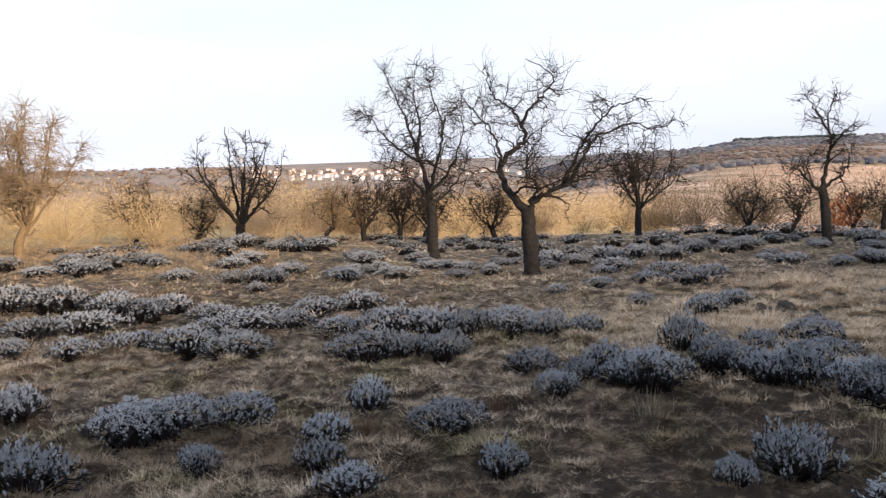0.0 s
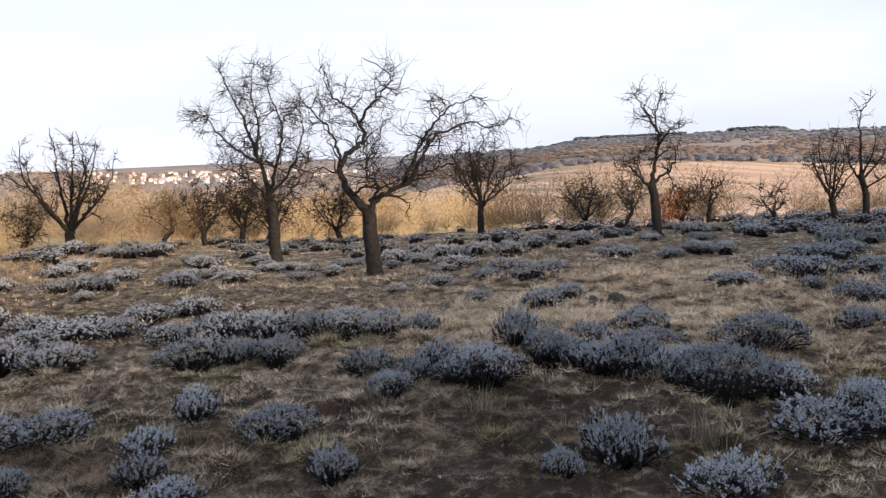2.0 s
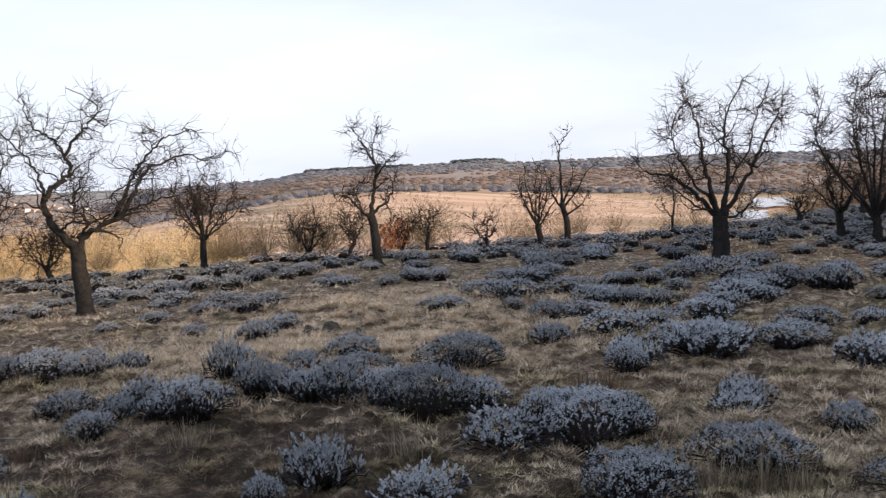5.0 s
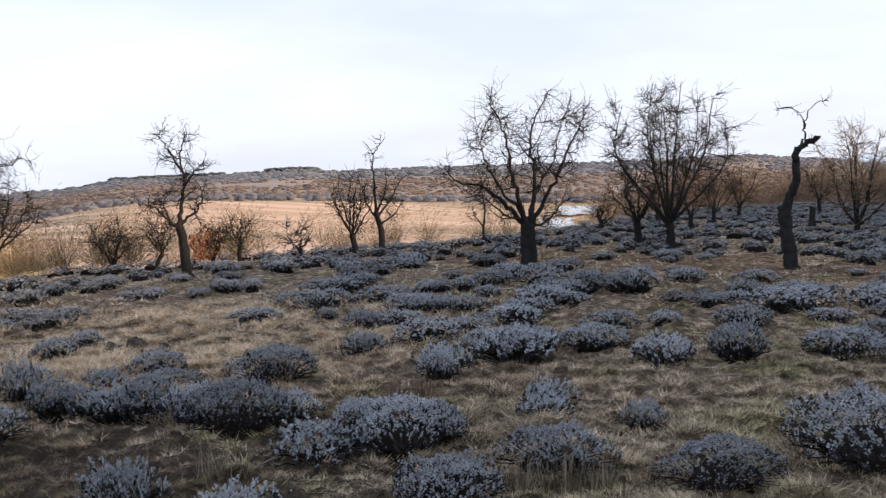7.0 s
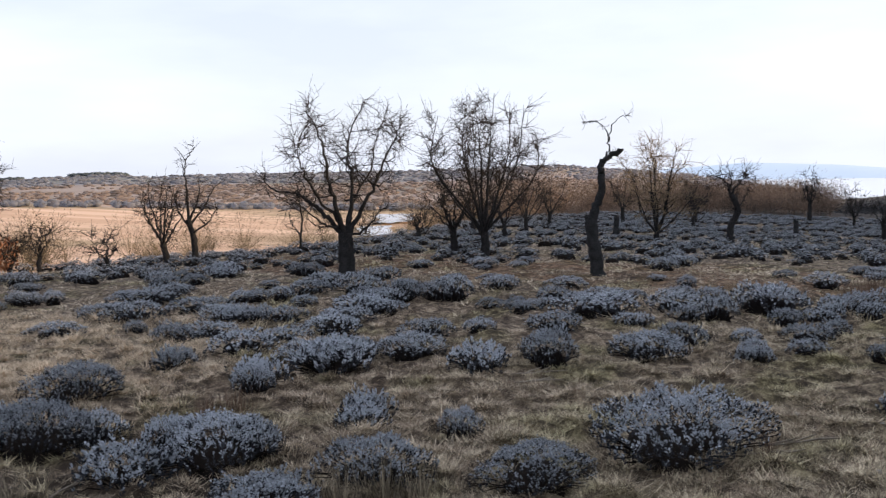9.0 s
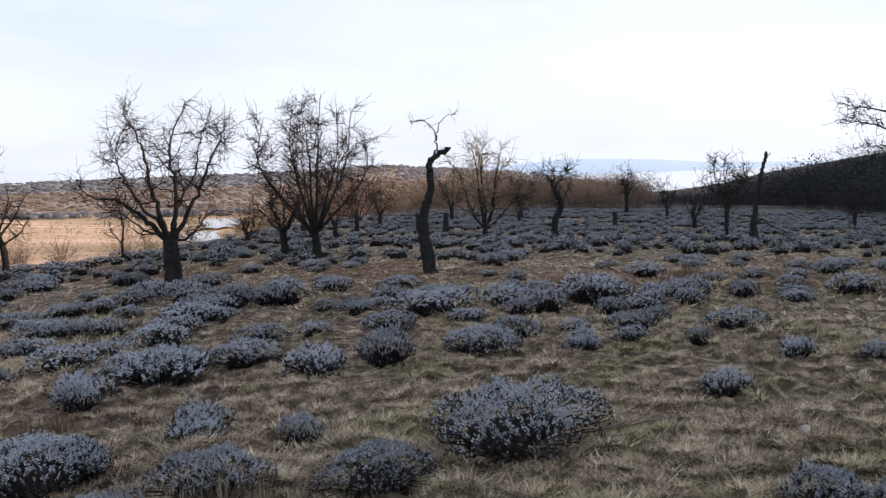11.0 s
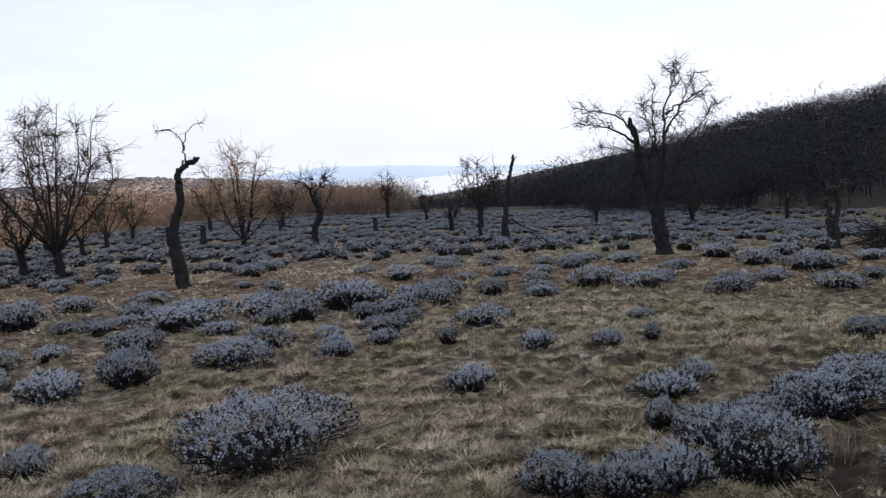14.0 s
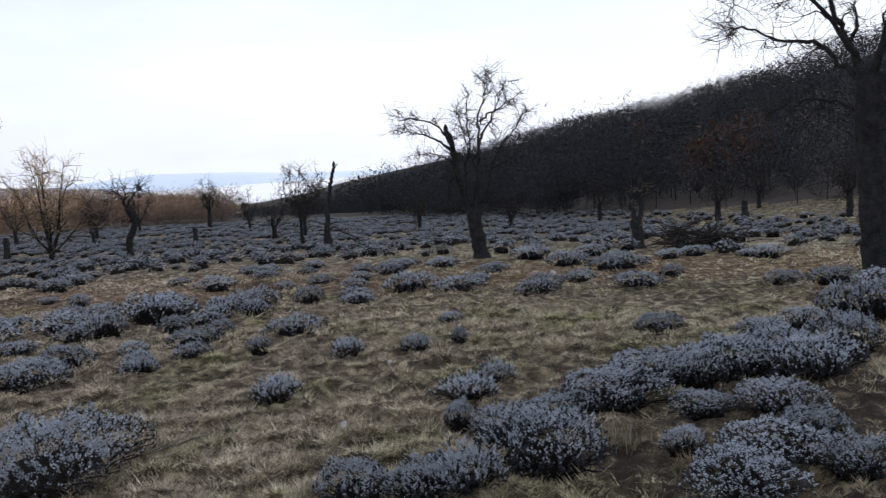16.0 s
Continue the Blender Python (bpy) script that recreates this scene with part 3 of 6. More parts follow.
def fan(height, fork, width, count, seed, r=0.06, lean=0.0):
    """Limbs of an open round tree: a trunk to the fork and count limbs that bow outwards and fill a dome."""
    rng = np.random.default_rng(seed)
    out = [(r, r * 0.8, [(0, 0, 0), (lean * 0.3 + rng.normal(0, 0.02), fork * 0.5, 0.0), (lean, fork, 0)])]
    for k in range(count):
        a = 2.4 * k + rng.uniform(-0.3, 0.3)
        share = math.sqrt((k + 0.4) / count)
        reach = width / 2 * share * rng.uniform(0.85, 1.0)
        ex, ey = math.cos(a) * reach, math.sin(a) * reach
        top = fork + (height - fork) * (0.38 + 0.62 * math.sqrt(max(0.0, 1 - share ** 2))) * rng.uniform(0.9, 1.0)
        bow = rng.normal(0, 0.05 * width, 2)
        out.append((r * (0.62 - 0.15 * share), 0.006, [(lean, fork * rng.uniform(0.8, 1.0), 0), (lean + ex * 0.42 + bow[0] * 0.5, fork + (top - fork) * 0.28, ey * 0.42), (lean + ex * 0.78 + bow[0], fork + (top - fork) * 0.62, ey * 0.78 + bow[1]), (lean + ex, top, ey)]))
    return out


def from_view(k, base, *lines):
    """Limbs from lines of (radius, radius, flat run of across, down values) scaled by k about base."""
    out = []
    for r0, r1, depth, pts in lines:
        n = len(pts)
        out.append((r0, r1, [((px - base[0]) * k, (base[1] - py) * k, depth * a / max(n - 1, 1)) for a, (px, py) in enumerate(pts)]))
    return out
# ---- the bare fruit trees of the old orchard ----
ORCHARD = "old bare orchard trees"
bare_tree(3.22, 13.28, from_view(0.0083, (943, 488),
    (0.125, 0.095, 0.0, [(943, 488), (941, 440), (938, 395), (937, 360)]),
    (0.090, 0.020, 0.25, [(937, 366), (915, 345), (898, 315), (894, 283), (906, 263), (926, 252), (935, 240), (928, 214), (915, 188), (893, 172), (876, 150), (868, 112)]),
    (0.075, 0.010, -0.4, [(938, 366), (958, 342), (988, 326), (1018, 314), (1042, 300), (1075, 290), (1105, 285)]),
    (0.050, 0.008, 0.5, [(1005, 320), (1032, 282), (1052, 250), (1088, 228), (1130, 216), (1165, 229), (1205, 211)]),
    (0.040, 0.006, -0.7, [(1000, 322), (1022, 270), (1045, 232), (1075, 200), (1100, 185), (1145, 178)]),
    (0.035, 0.006, 0.5, [(894, 285), (886, 250), (872, 216), (842, 186), (818, 150)]),
    (0.035, 0.006, -0.5, [(930, 218), (945, 185), (970, 160), (985, 135), (940, 105)]),
    (0.040, 0.006, 0.8, [(940, 350), (955, 325), (935, 300), (945, 265), (965, 230), (985, 190)]),
    (0.030, 0.006, -0.8, [(910, 340), (930, 322), (965, 322), (1000, 300), (1030, 282)])),
    M_BARK, M_TWIG, 11, face=-14, branch=0.5, density=8.5, twigs=7, twig_len=0.25, gnarl=0.42, low=0.22, fine=0.0055,
    label="gnarled bare tree with a forked crooked dark trunk among grey shrubs", group=ORCHARD)
bare_tree(2.44, 18.06, from_view(0.0110, (768, 458),
    (0.125, 0.09, 0.0, [(768, 458), (767, 420), (768, 380), (764, 350)]),
    (0.080, 0.012, 0.3, [(765, 355), (758, 310), (748, 270), (735, 235), (722, 195), (708, 160), (690, 120)]),
    (0.060, 0.010, -0.5, [(764, 340), (775, 300), (785, 260), (790, 215), (775, 170), (765, 120)]),
    (0.045, 0.008, 0.6, [(750, 280), (720, 262), (690, 235), (665, 205), (648, 190)]),
    (0.045, 0.008, -0.6, [(770, 330), (800, 300), (818, 260), (825, 215), (812, 175)]),
    (0.040, 0.008, 0.9, [(745, 262), (752, 215), (742, 165), (748, 110)]),
    (0.040, 0.008, -0.9, [(760, 345), (735, 310), (705, 290), (670, 275)]),
    (0.040, 0.008, 0.5, [(772, 350), (800, 335), (825, 300), (840, 262)])),
    M_BARK, M_TWIG, 12, face=-8, branch=0.6, density=8.5, twigs=8, twig_len=0.27, fine=0.007,
    label="tall bare tree with a straight dark trunk and dense thin crown", group=ORCHARD)
bare_tree(8.62, 14.48, from_view(0.0101, (1463, 433),
    (0.105, 0.075, 0.0, [(1463, 433), (1462, 390), (1458, 345), (1452, 320)]),
    (0.065, 0.012, 0.2, [(1453, 325), (1462, 285), (1467, 245), (1463, 205), (1470, 165), (1480, 132)]),
    (0.040, 0.008, 0.4, [(1465, 225), (1450, 195), (1432, 165), (1418, 148)]),
    (0.045, 0.008, -0.4, [(1455, 335), (1430, 305), (1408, 285), (1385, 300)]),
    (0.045, 0.008, 0.5, [(1460, 320), (1485, 300), (1500, 270), (1490, 240)]),
    (0.040, 0.008, -0.5, [(1466, 250), (1490, 225), (1508, 205)]),
    (0.035, 0.008, 0.3, [(1458, 340), (1440, 320), (1428, 280), (1435, 255)])),
    M_BARK, M_TWIG, 13, face=-30, size=0.91, branch=0.42, density=8, twigs=7, twig_len=0.22, fine=0.006,
    label="slender bare tree with a narrow upright crown", group=ORCHARD)
bare_tree(7.67, 20.85, fan(2.55, 0.75, 2.3, 9, 4, 0.085), M_BARK, M_TWIG, 14, face=-20, branch=0.5, density=8, twigs=6, twig_len=0.25, fine=0.008,
    label="small round bare tree at the edge of the field", group=ORCHARD)
bare_tree(-1.34, 20.4, fan(2.65, 0.5, 3.0, 11, 5, 0.12), M_BARK, M_TWIG, 15, branch=0.45, density=6, twigs=5, twig_len=0.22, fine=0.0065,
    label="low sunlit bare tree with several spreading limbs", group=ORCHARD)
for k, lx, ly, h, w in ((0, -5.55, 19.2, 3.15, 2.9), (1, -7.9, 20.3, 3.1, 3.0)):
    bare_tree(lx, ly, fan(h, 0.7, w, 11, 60 + k, 0.10, 0.2), M_TWIG_PALE, M_TWIG_SUN, 16 + k, branch=0.5, density=11, twigs=8, twig_len=0.26, fine=0.0068,
        label="sunlit multi-stemmed bare tree beside the thicket", group=ORCHARD)
bare_tree(0.55, 24.38, fan(1.5, 0.4, 1.2, 5, 8, 0.07, 0.25), M_BARK, M_TWIG_PALE, 18, branch=0.4, density=9, twigs=6, fine=0.008, label="small leaning bare tree at the thicket's edge", group=ORCHARD)
for k, (bx, by, h, w) in enumerate(((-3.84, 22.3, 1.5, 1.6), (2.6, 25.6, 2.0, 1.9), (1.6, 24.4, 1.7, 1.5), (5.3, 25.5, 1.8, 1.9), (3.4, 26.5, 2.2, 2.0), (-2.4, 22.5, 1.2, 1.2))):
    bare_tree(bx, by, fan(h, h * 0.22, w, 7, 120 + k, 0.085, 0.15 - 0.1 * (k % 4)), M_BARK, M_TWIG_PALE if k in (0, 5) else M_TWIG, 130 + k, branch=0.5, density=8, twigs=6, gnarl=0.55, fine=0.009, label="low spreading bare tree at the thicket's edge", group=ORCHARD)
bare_tree(8.9, 18.2, fan(1.15, 0.3, 1.2, 6, 9, 0.06, 0.15), M_BARK, M_TWIG, 19, branch=0.35, density=9, twigs=5, fine=0.007, label="small crooked bare tree", group=ORCHARD)
bare_tree(9.5, 17.2, fan(1.1, 0.4, 0.8, 5, 10, 0.05, 0.12), M_BARK, M_TWIG, 20, branch=0.3, density=9, twigs=5, fine=0.007, label="thin leaning young bare tree", group=ORCHARD)
for k, (bx, by, h, w) in enumerate(((10.73, 17.15, 1.0, 0.9), (11.21, 16.85, 1.15, 0.8), (12.3, 16.08, 0.9, 1.0))):
    bare_tree(bx, by, fan(h, h * 0.35, w, 5, 180 + k, 0.05, 0.12 - 0.1 * k), M_BARK, M_TWIG, 184 + k, branch=0.3, density=7, twigs=4, twig_len=0.2, gnarl=0.5, fine=0.0075, label="stunted crooked bare tree on the field's rim", group=ORCHARD)
bare_tree(14.7, 17.26, fan(2.15, 0.5, 1.5, 8, 21, 0.085, -0.1), M_BARK, M_TWIG, 21, branch=0.42, density=6, twigs=5, twig_len=0.22, fine=0.0065, label="dense bare tree in a pair on the field's rim", group=ORCHARD)
bare_tree(15.14, 16.79, from_view(0.0136, (677, 447),
    (0.085, 0.06, 0.0, [(677, 447), (676, 405), (668, 370)]),
    (0.050, 0.005, 0.1, [(668, 372), (668, 320), (666, 290), (667, 270), (650, 247)]),
    (0.020, 0.005, 0.1, [(667, 272), (677, 255), (688, 245)]),
    (0.045, 0.008, 0.4, [(670, 380), (695, 350), (712, 320), (738, 298)]),
    (0.045, 0.008, -0.4, [(669, 375), (685, 335), (690, 300)]),
    (0.045, 0.008, 0.3, [(670, 385), (650, 350), (645, 310)]),
    (0.040, 0.008, -0.5, [(672, 395), (700, 375), (718, 345)])),
    M_BARK, M_TWIG, 22, face=-41, branch=0.3, density=8, twigs=5, twig_len=0.2, fine=0.0065, label="dense bare tree with one tall dead leader", group=ORCHARD)
bare_tree(12.38, 9.83, from_view(0.0094, (938, 472),
    (0.150, 0.115, 0.0, [(938, 472), (937, 430), (936, 390)]),
    (0.075, 0.008, 0.3, [(935, 395), (905, 362), (880, 338), (850, 318), (812, 312), (788, 285)]),
    (0.070, 0.008, -0.5, [(935, 392), (922, 345), (912, 300), (905, 250), (890, 200), (870, 165)]),
    (0.070, 0.008, 0.4, [(938, 392), (948, 345), (950, 290), (945, 240), (960, 190), (985, 150)]),
    (0.065, 0.008, -0.3, [(940, 395), (965, 350), (990, 305), (1010, 260), (1030, 220), (1040, 190)]),
    (0.045, 0.008, 0.8, [(938, 388), (955, 330), (985, 280), (1000, 220), (1025, 160)]),
    (0.045, 0.008, -0.9, [(930, 375), (890, 325), (868, 280), (860, 235), (880, 195)]),
    (0.035, 0.008, 0.6, [(942, 400), (975, 385), (995, 360), (1008, 340)]),
    (0.035, 0.008, -0.6, [(930, 380), (900, 372), (870, 345), (845, 330)])),
    M_BARK, M_TWIG, 23, face=-49, branch=0.5, density=9, twigs=7, twig_len=0.26, fine=0.0058,
    label="broad bare tree with a stout trunk and long low side limb", group=ORCHARD)
bare_tree(16.53, 9.76, fan(3.5, 0.6, 3.1, 12, 24, 0.095), M_BARK, M_TWIG, 24, face=-57, branch=0.6, density=7.5, twigs=8, twig_len=0.25, lift=0.03, gnarl=0.25, low=0.4, fine=0.0070,
    label="round multi-stemmed bare tree with a fine even crown", group=ORCHARD)
bare_tree(16.61, 10.54, fan(1.8, 0.6, 1.6, 8, 25, 0.085, -0.05), M_BARK, M_TWIG, 25, branch=0.4, density=6, twigs=5, twig_len=0.22, fine=0.0062, label="dark bare tree with a dense low crown", group=ORCHARD)
bare_tree(13.87, 5.97, from_view(0.0089, (1058, 490),
    (0.112, 0.095, 0.0, [(1058, 490), (1056, 455), (1051, 420), (1047, 388)]),
    (0.104, 0.036, 0.0, [(1047, 395), (1056, 365), (1065, 338), (1067, 310), (1066, 293), (1073, 280), (1088, 271), (1104, 263)]),
    (0.022, 0.006, 0.05, [(1074, 278), (1079, 255), (1078, 238), (1068, 222), (1058, 214)]),
    (0.014, 0.005, -0.05, [(1079, 248), (1084, 228), (1092, 212), (1112, 204)]),
    (0.012, 0.005, 0.05, [(1060, 214), (1048, 215), (1037, 213)]),
    (0.055, 0.045, 0.02, [(1049, 400), (1043, 388), (1040, 378)])),
    M_DEAD, M_TWIG, 26, face=-64, branch=0.14, density=5, twigs=3, twig_len=0.12, low=0.75, fine=0.005,
    label="dead standing tree trunk with a bent broken limb", name="dead_tree")
bare_tree(16.96, 15.15, from_view(0.0136, (858, 432), (0.045, 0.012, 0.0, [(858, 432), (857, 400), (860, 370), (855, 335)]), (0.03, 0.006, 0.1, [(858, 400), (845, 380), (838, 360)])),
    M_BARK, M_TWIG, 27, face=-47, branch=0.2, density=8, twigs=3, twig_len=0.15, fine=0.007, label="thin dead sapling on the field's rim", group=ORCHARD)
bare_tree(24.35, 9.3, fan(2.95, 0.3, 2.6, 11, 28, 0.085), M_BARK, M_TWIG_PALE, 28, branch=0.62, density=6, twigs=5, lift=0.03, gnarl=0.2, fine=0.0075, label="round bare tree with pale brown twigs", group=ORCHARD)
for k, (bx, by, h, w) in enumerate(((24.9, 13.6, 1.95, 1.7), (30.4, 15.8, 2.1, 1.8), (20.9, 14.6, 1.0, 0.9), (36.2, 12.7, 1.6, 1.5), (50, 15.5, 2.4, 2.2), (32.2, 5.15, 1.4, 1.1), (34.4, 0.4, 1.5, 0.8), (32.1, -2.7, 1.4, 0.9), (26.5, 16.5, 2.1, 1.8), (23.0, 13.2, 1.7, 1.4), (40, 14, 2.3, 2.1), (37.0, 16.0, 2.4, 2.0), (44, 8.5, 2.0, 1.8))):
    bare_tree(bx, by, fan(h, h * 0.28, w, 6, 70 + k, 0.07 + 0.01 * (k % 3)), M_BARK, M_TWIG, 30 + k, branch=0.4, density=6, twigs=4, twig_len=0.22, fine=0.0085, label="bare old fruit tree beyond the shrub rows", group=ORCHARD)
bare_tree(25.27, 7.63, from_view(0.0156, (1293, 432),
    (0.095, 0.075, 0.0, [(1293, 432), (1293, 400), (1303, 378), (1305, 368), (1294, 345)]),
    (0.065, 0.012, 0.1, [(1294, 348), (1288, 330), (1278, 318), (1262, 312)]),
    (0.050, 0.010, 0.2, [(1292, 345), (1305, 328), (1318, 315), (1330, 308)]),
    (0.045, 0.010, -0.2, [(1290, 338), (1295, 322), (1290, 310)])),
    M_BARK, M_TWIG, 50, face=-72, branch=0.4, density=9, twigs=5, fine=0.009, label="twisted dark bare tree with a flat crown", group=ORCHARD)
bare_tree(50.7, 12.0, fan(2.8, 1.0, 1.5, 7, 51, 0.12), M_BARK, M_TWIG, 51, face=-76, branch=0.45, density=4, twigs=4, fine=0.012, label="upright bare tree at the far edge", group=ORCHARD)
bare_tree(24.33, 2.29, from_view(0.0143, (1110, 420),
    (0.118, 0.078, 0.0, [(1110, 420), (1107, 398), (1108, 376)]),
    (0.086, 0.036, 0.0, [(1108, 380), (1113, 345), (1118, 318), (1120, 298), (1126, 280), (1129, 264)]),
    (0.030, 0.022, 0.0, [(1126, 272), (1133, 270), (1136, 269)]),
    (0.040, 0.014, -0.3, [(1109, 382), (1122, 378), (1140, 390), (1165, 402), (1185, 412)])),
    M_DEAD, M_TWIG, 52, face=-83, branch=0.3, density=0, twigs=3, fine=0.008, label="dead leaning tree trunk with a broken tip and hanging limb", name="dead_tree")
bare_tree(24.6, 3.0, fan(1.9, 0.9, 1.4, 6, 152, 0.05), M_BARK, M_TWIG, 152, branch=0.5, density=5, twigs=4, fine=0.007, label="slender bare tree beside the dead trunk", group=ORCHARD)
bare_tree(32.1, 4.1, fan(2.5, 0.8, 2.2, 6, 53, 0.07), M_BARK, M_TWIG, 53, branch=0.5, density=7, twigs=6, fine=0.010, label="bare tree behind the dead trunk", group=ORCHARD)
bare_tree(18.34, -1.37, from_view(0.0107, (938, 455),
    (0.145, 0.125, 0.0, [(938, 455), (934, 420), (930, 390), (927, 362)]),
    (0.092, 0.045, 0.1, [(926, 372), (908, 320), (900, 280), (897, 245), (888, 212)]),
    (0.070, 0.006, -0.2, [(930, 372), (938, 320), (942, 280), (945, 240), (950, 195), (965, 150), (968, 128)]),
    (0.062, 0.006, 0.5, [(932, 374), (952, 330), (965, 290), (985, 255), (1010, 225), (1035, 190)]),
    (0.055, 0.006, -0.6, [(928, 374), (918, 330), (922, 290), (930, 245), (928, 200), (935, 160)]),
    (0.042, 0.006, 0.4, [(897, 257), (875, 240), (850, 228), (820, 222), (790, 222)]),
    (0.036, 0.006, -0.4, [(898, 252), (885, 225), (860, 205), (825, 198), (795, 190)]),
    (0.030, 0.006, 0.3, [(900, 282), (880, 268), (855, 262), (835, 262)]),
    (0.040, 0.006, -0.5, [(945, 245), (965, 215), (985, 180), (1000, 140)]),
    (0.032, 0.006, 0.6, [(950, 212), (975, 195), (1005, 175), (1030, 160)]),
    (0.042, 0.008, 0.2, [(906, 305), (890, 312), (885, 350), (886, 382)]),
    (0.030, 0.006, -0.3, [(964, 292), (990, 285), (1015, 262), (1030, 240)]),
    (0.030, 0.006, 0.7, [(940, 300), (925, 260), (912, 215), (905, 175)])),
    M_BARK, M_TWIG, 54, face=-94, branch=0.36, density=8, twigs=6, twig_len=0.19, low=0.3, fine=0.0066,
    label="old bare tree with a broken trunk and wide crown", group=ORCHARD)
bare_tree(10.41, -5.36, from_view(0.0066, (1552, 503),
    (0.155, 0.14, 0.0, [(1552, 503), (1550, 420), (1548, 330), (1545, 250), (1548, 160)]),
    (0.080, 0.010, 0.2, [(1547, 175), (1520, 110), (1495, 50), (1490, -20), (1470, -90)]),
    (0.055, 0.008, 0.6, [(1545, 180), (1505, 140), (1465, 100), (1410, 90), (1350, 60), (1320, 70)]),
    (0.070, 0.010, -0.5, [(1548, 170), (1580, 80), (1620, 0), (1650, -80)]),
    (0.050, 0.008, 0.8, [(1546, 200), (1600, 150), (1680, 100), (1740, 60)]),
    (0.045, 0.008, -0.7, [(1530, 130), (1470, 40), (1430, 10), (1380, 0), (1340, 30)]),
    (0.040, 0.008, 0.5, [(1545, 240), (1500, 200), (1440, 190), (1390, 210)])),
    M_BARK, M_TWIG, 55, face=-113, branch=0.6, density=7, twigs=8, twig_len=0.26, fine=0.005,
    label="large dark bare tree standing close by", group=ORCHARD)
for k, (bx, by, h, w, r) in enumerate(((30.95, -9.2, 1.35, 0.8, 0.11), (34.5, -11.6, 1.3, 1.2, 0.08), (26.4, -11.5, 1.6, 1.2, 0.10), (29.0, -12.6, 1.4, 1.0, 0.09), (38, -6.5, 1.6, 1.3, 0.09))):
    bare_tree(bx, by, fan(h, h * 0.45, w, 5, 90 + k, r), M_BARK, M_TWIG, 92 + k, branch=0.4, density=6, twigs=5, fine=0.009, label="stunted bare tree before the dark wood", group=ORCHARD)


def stump(x, y, r, h, seed, label):
    """A cut or broken trunk with a ragged top."""
    rng = np.random.default_rng(seed)
    bm = bmesh.new()
    rings, sides = [], 11
    for k, u in enumerate((0, 0.15, 0.5, 0.85, 1.0)):
        ring = []
        for a in range(sides):
            w = a * 2 * math.pi / sides
            rr = r * (1.35 - 0.5 * min(1, u * 2.2)) * (1 + rng.uniform(-0.12, 0.12))
            ring.append(bm.verts.new((math.cos(w) * rr + 0.04 * u, math.sin(w) * rr, h * u + (rng.uniform(-0.1, 0.12) * h if k == 4 else 0))))
        rings.append(ring)
    for a, b in zip(rings, rings[1:]):
        for k in range(sides):
            bm.faces.new((a[k], a[(k + 1) % sides], b[(k + 1) % sides], b[k]))
    top = bm.verts.new((0.04, 0, h * 0.8))
    for k in range(sides):
        bm.faces.new((rings[-1][k], rings[-1][(k + 1) % sides], top))
    me = bpy.data.meshes.new("tree_stump")
    bm.to_mesh(me)
    me.materials.append(M_DEAD)
    ob = new("tree_stump", me)
    ob.location = (x, y, float(ground_z(x, y)) - 0.05)
    return tagged(ob, label, "stump")


stump(27.07, 11.72, 0.10, 0.62, 1, "short broken grey tree stump among shrubs")
stump(32.6, 7.9, 0.09, 0.55, 2, "short broken grey tree stump among shrubs")
stump(31.1, -10.1, 0.11, 0.6, 3, "short broken grey tree stump near the wood")
bare_tree(18.88, -4.41, [(0.14, 0.10, [(0, 0, 0), (0.0, 0.3, 0), (-0.03, 0.6, 0)]), (0.09, 0.03, [(-0.03, 0.55, 0), (-0.08, 0.85, 0.02), (-0.07, 1.22, 0.0)]), (0.085, 0.025, [(0.02, 0.5, 0), (0.10, 0.85, 0.02), (0.09, 1.25, 0.0), (0.14, 1.6, 0.02)])], M_DEAD, M_TWIG_PALE, 56, face=-100, density=5, branch=0.28, low=0.6, twigs=4, twig_len=0.16, name="dead_tree", label="split dead trunk with a torn top beside cut branches")


def brush_pile(x, y, w, h, seed):
    """Cut branches heaped at the foot of a broken trunk."""
    rng = np.random.default_rng(seed)
    sticks = []
    for _ in range(150):
        a = rng.uniform(0, 2 * math.pi)
        r = abs(rng.normal(0, 0.32)) * w
        z = max(0.03, h * (1 - (r / w) ** 1.2) * rng.uniform(0.1, 1))
        d = np.array([rng.normal(), rng.normal(), rng.normal(0, 0.35)])
        d /= np.linalg.norm(d)
        sticks.append(tube(shoot((math.cos(a) * r, math.sin(a) * r, z), d, rng.uniform(0.25, 0.7), 4, rng, 0.2, 0.0), [0.012, 0.010, 0.008, 0.006, 0.003], 4))
    ob = new("cut_brushwood", mesh_from("cut_brushwood", *merged(sticks), [M_TWIG]))
    ob.location = (x, y, float(ground_z(x, y)))
    return tagged(ob, "heap of cut dark branches beside a broken trunk", "brushwood")


brush_pile(18.6, -5.1, 0.9, 0.42, 7)
brush_pile(18.3, -5.7, 0.8, 0.35, 8)
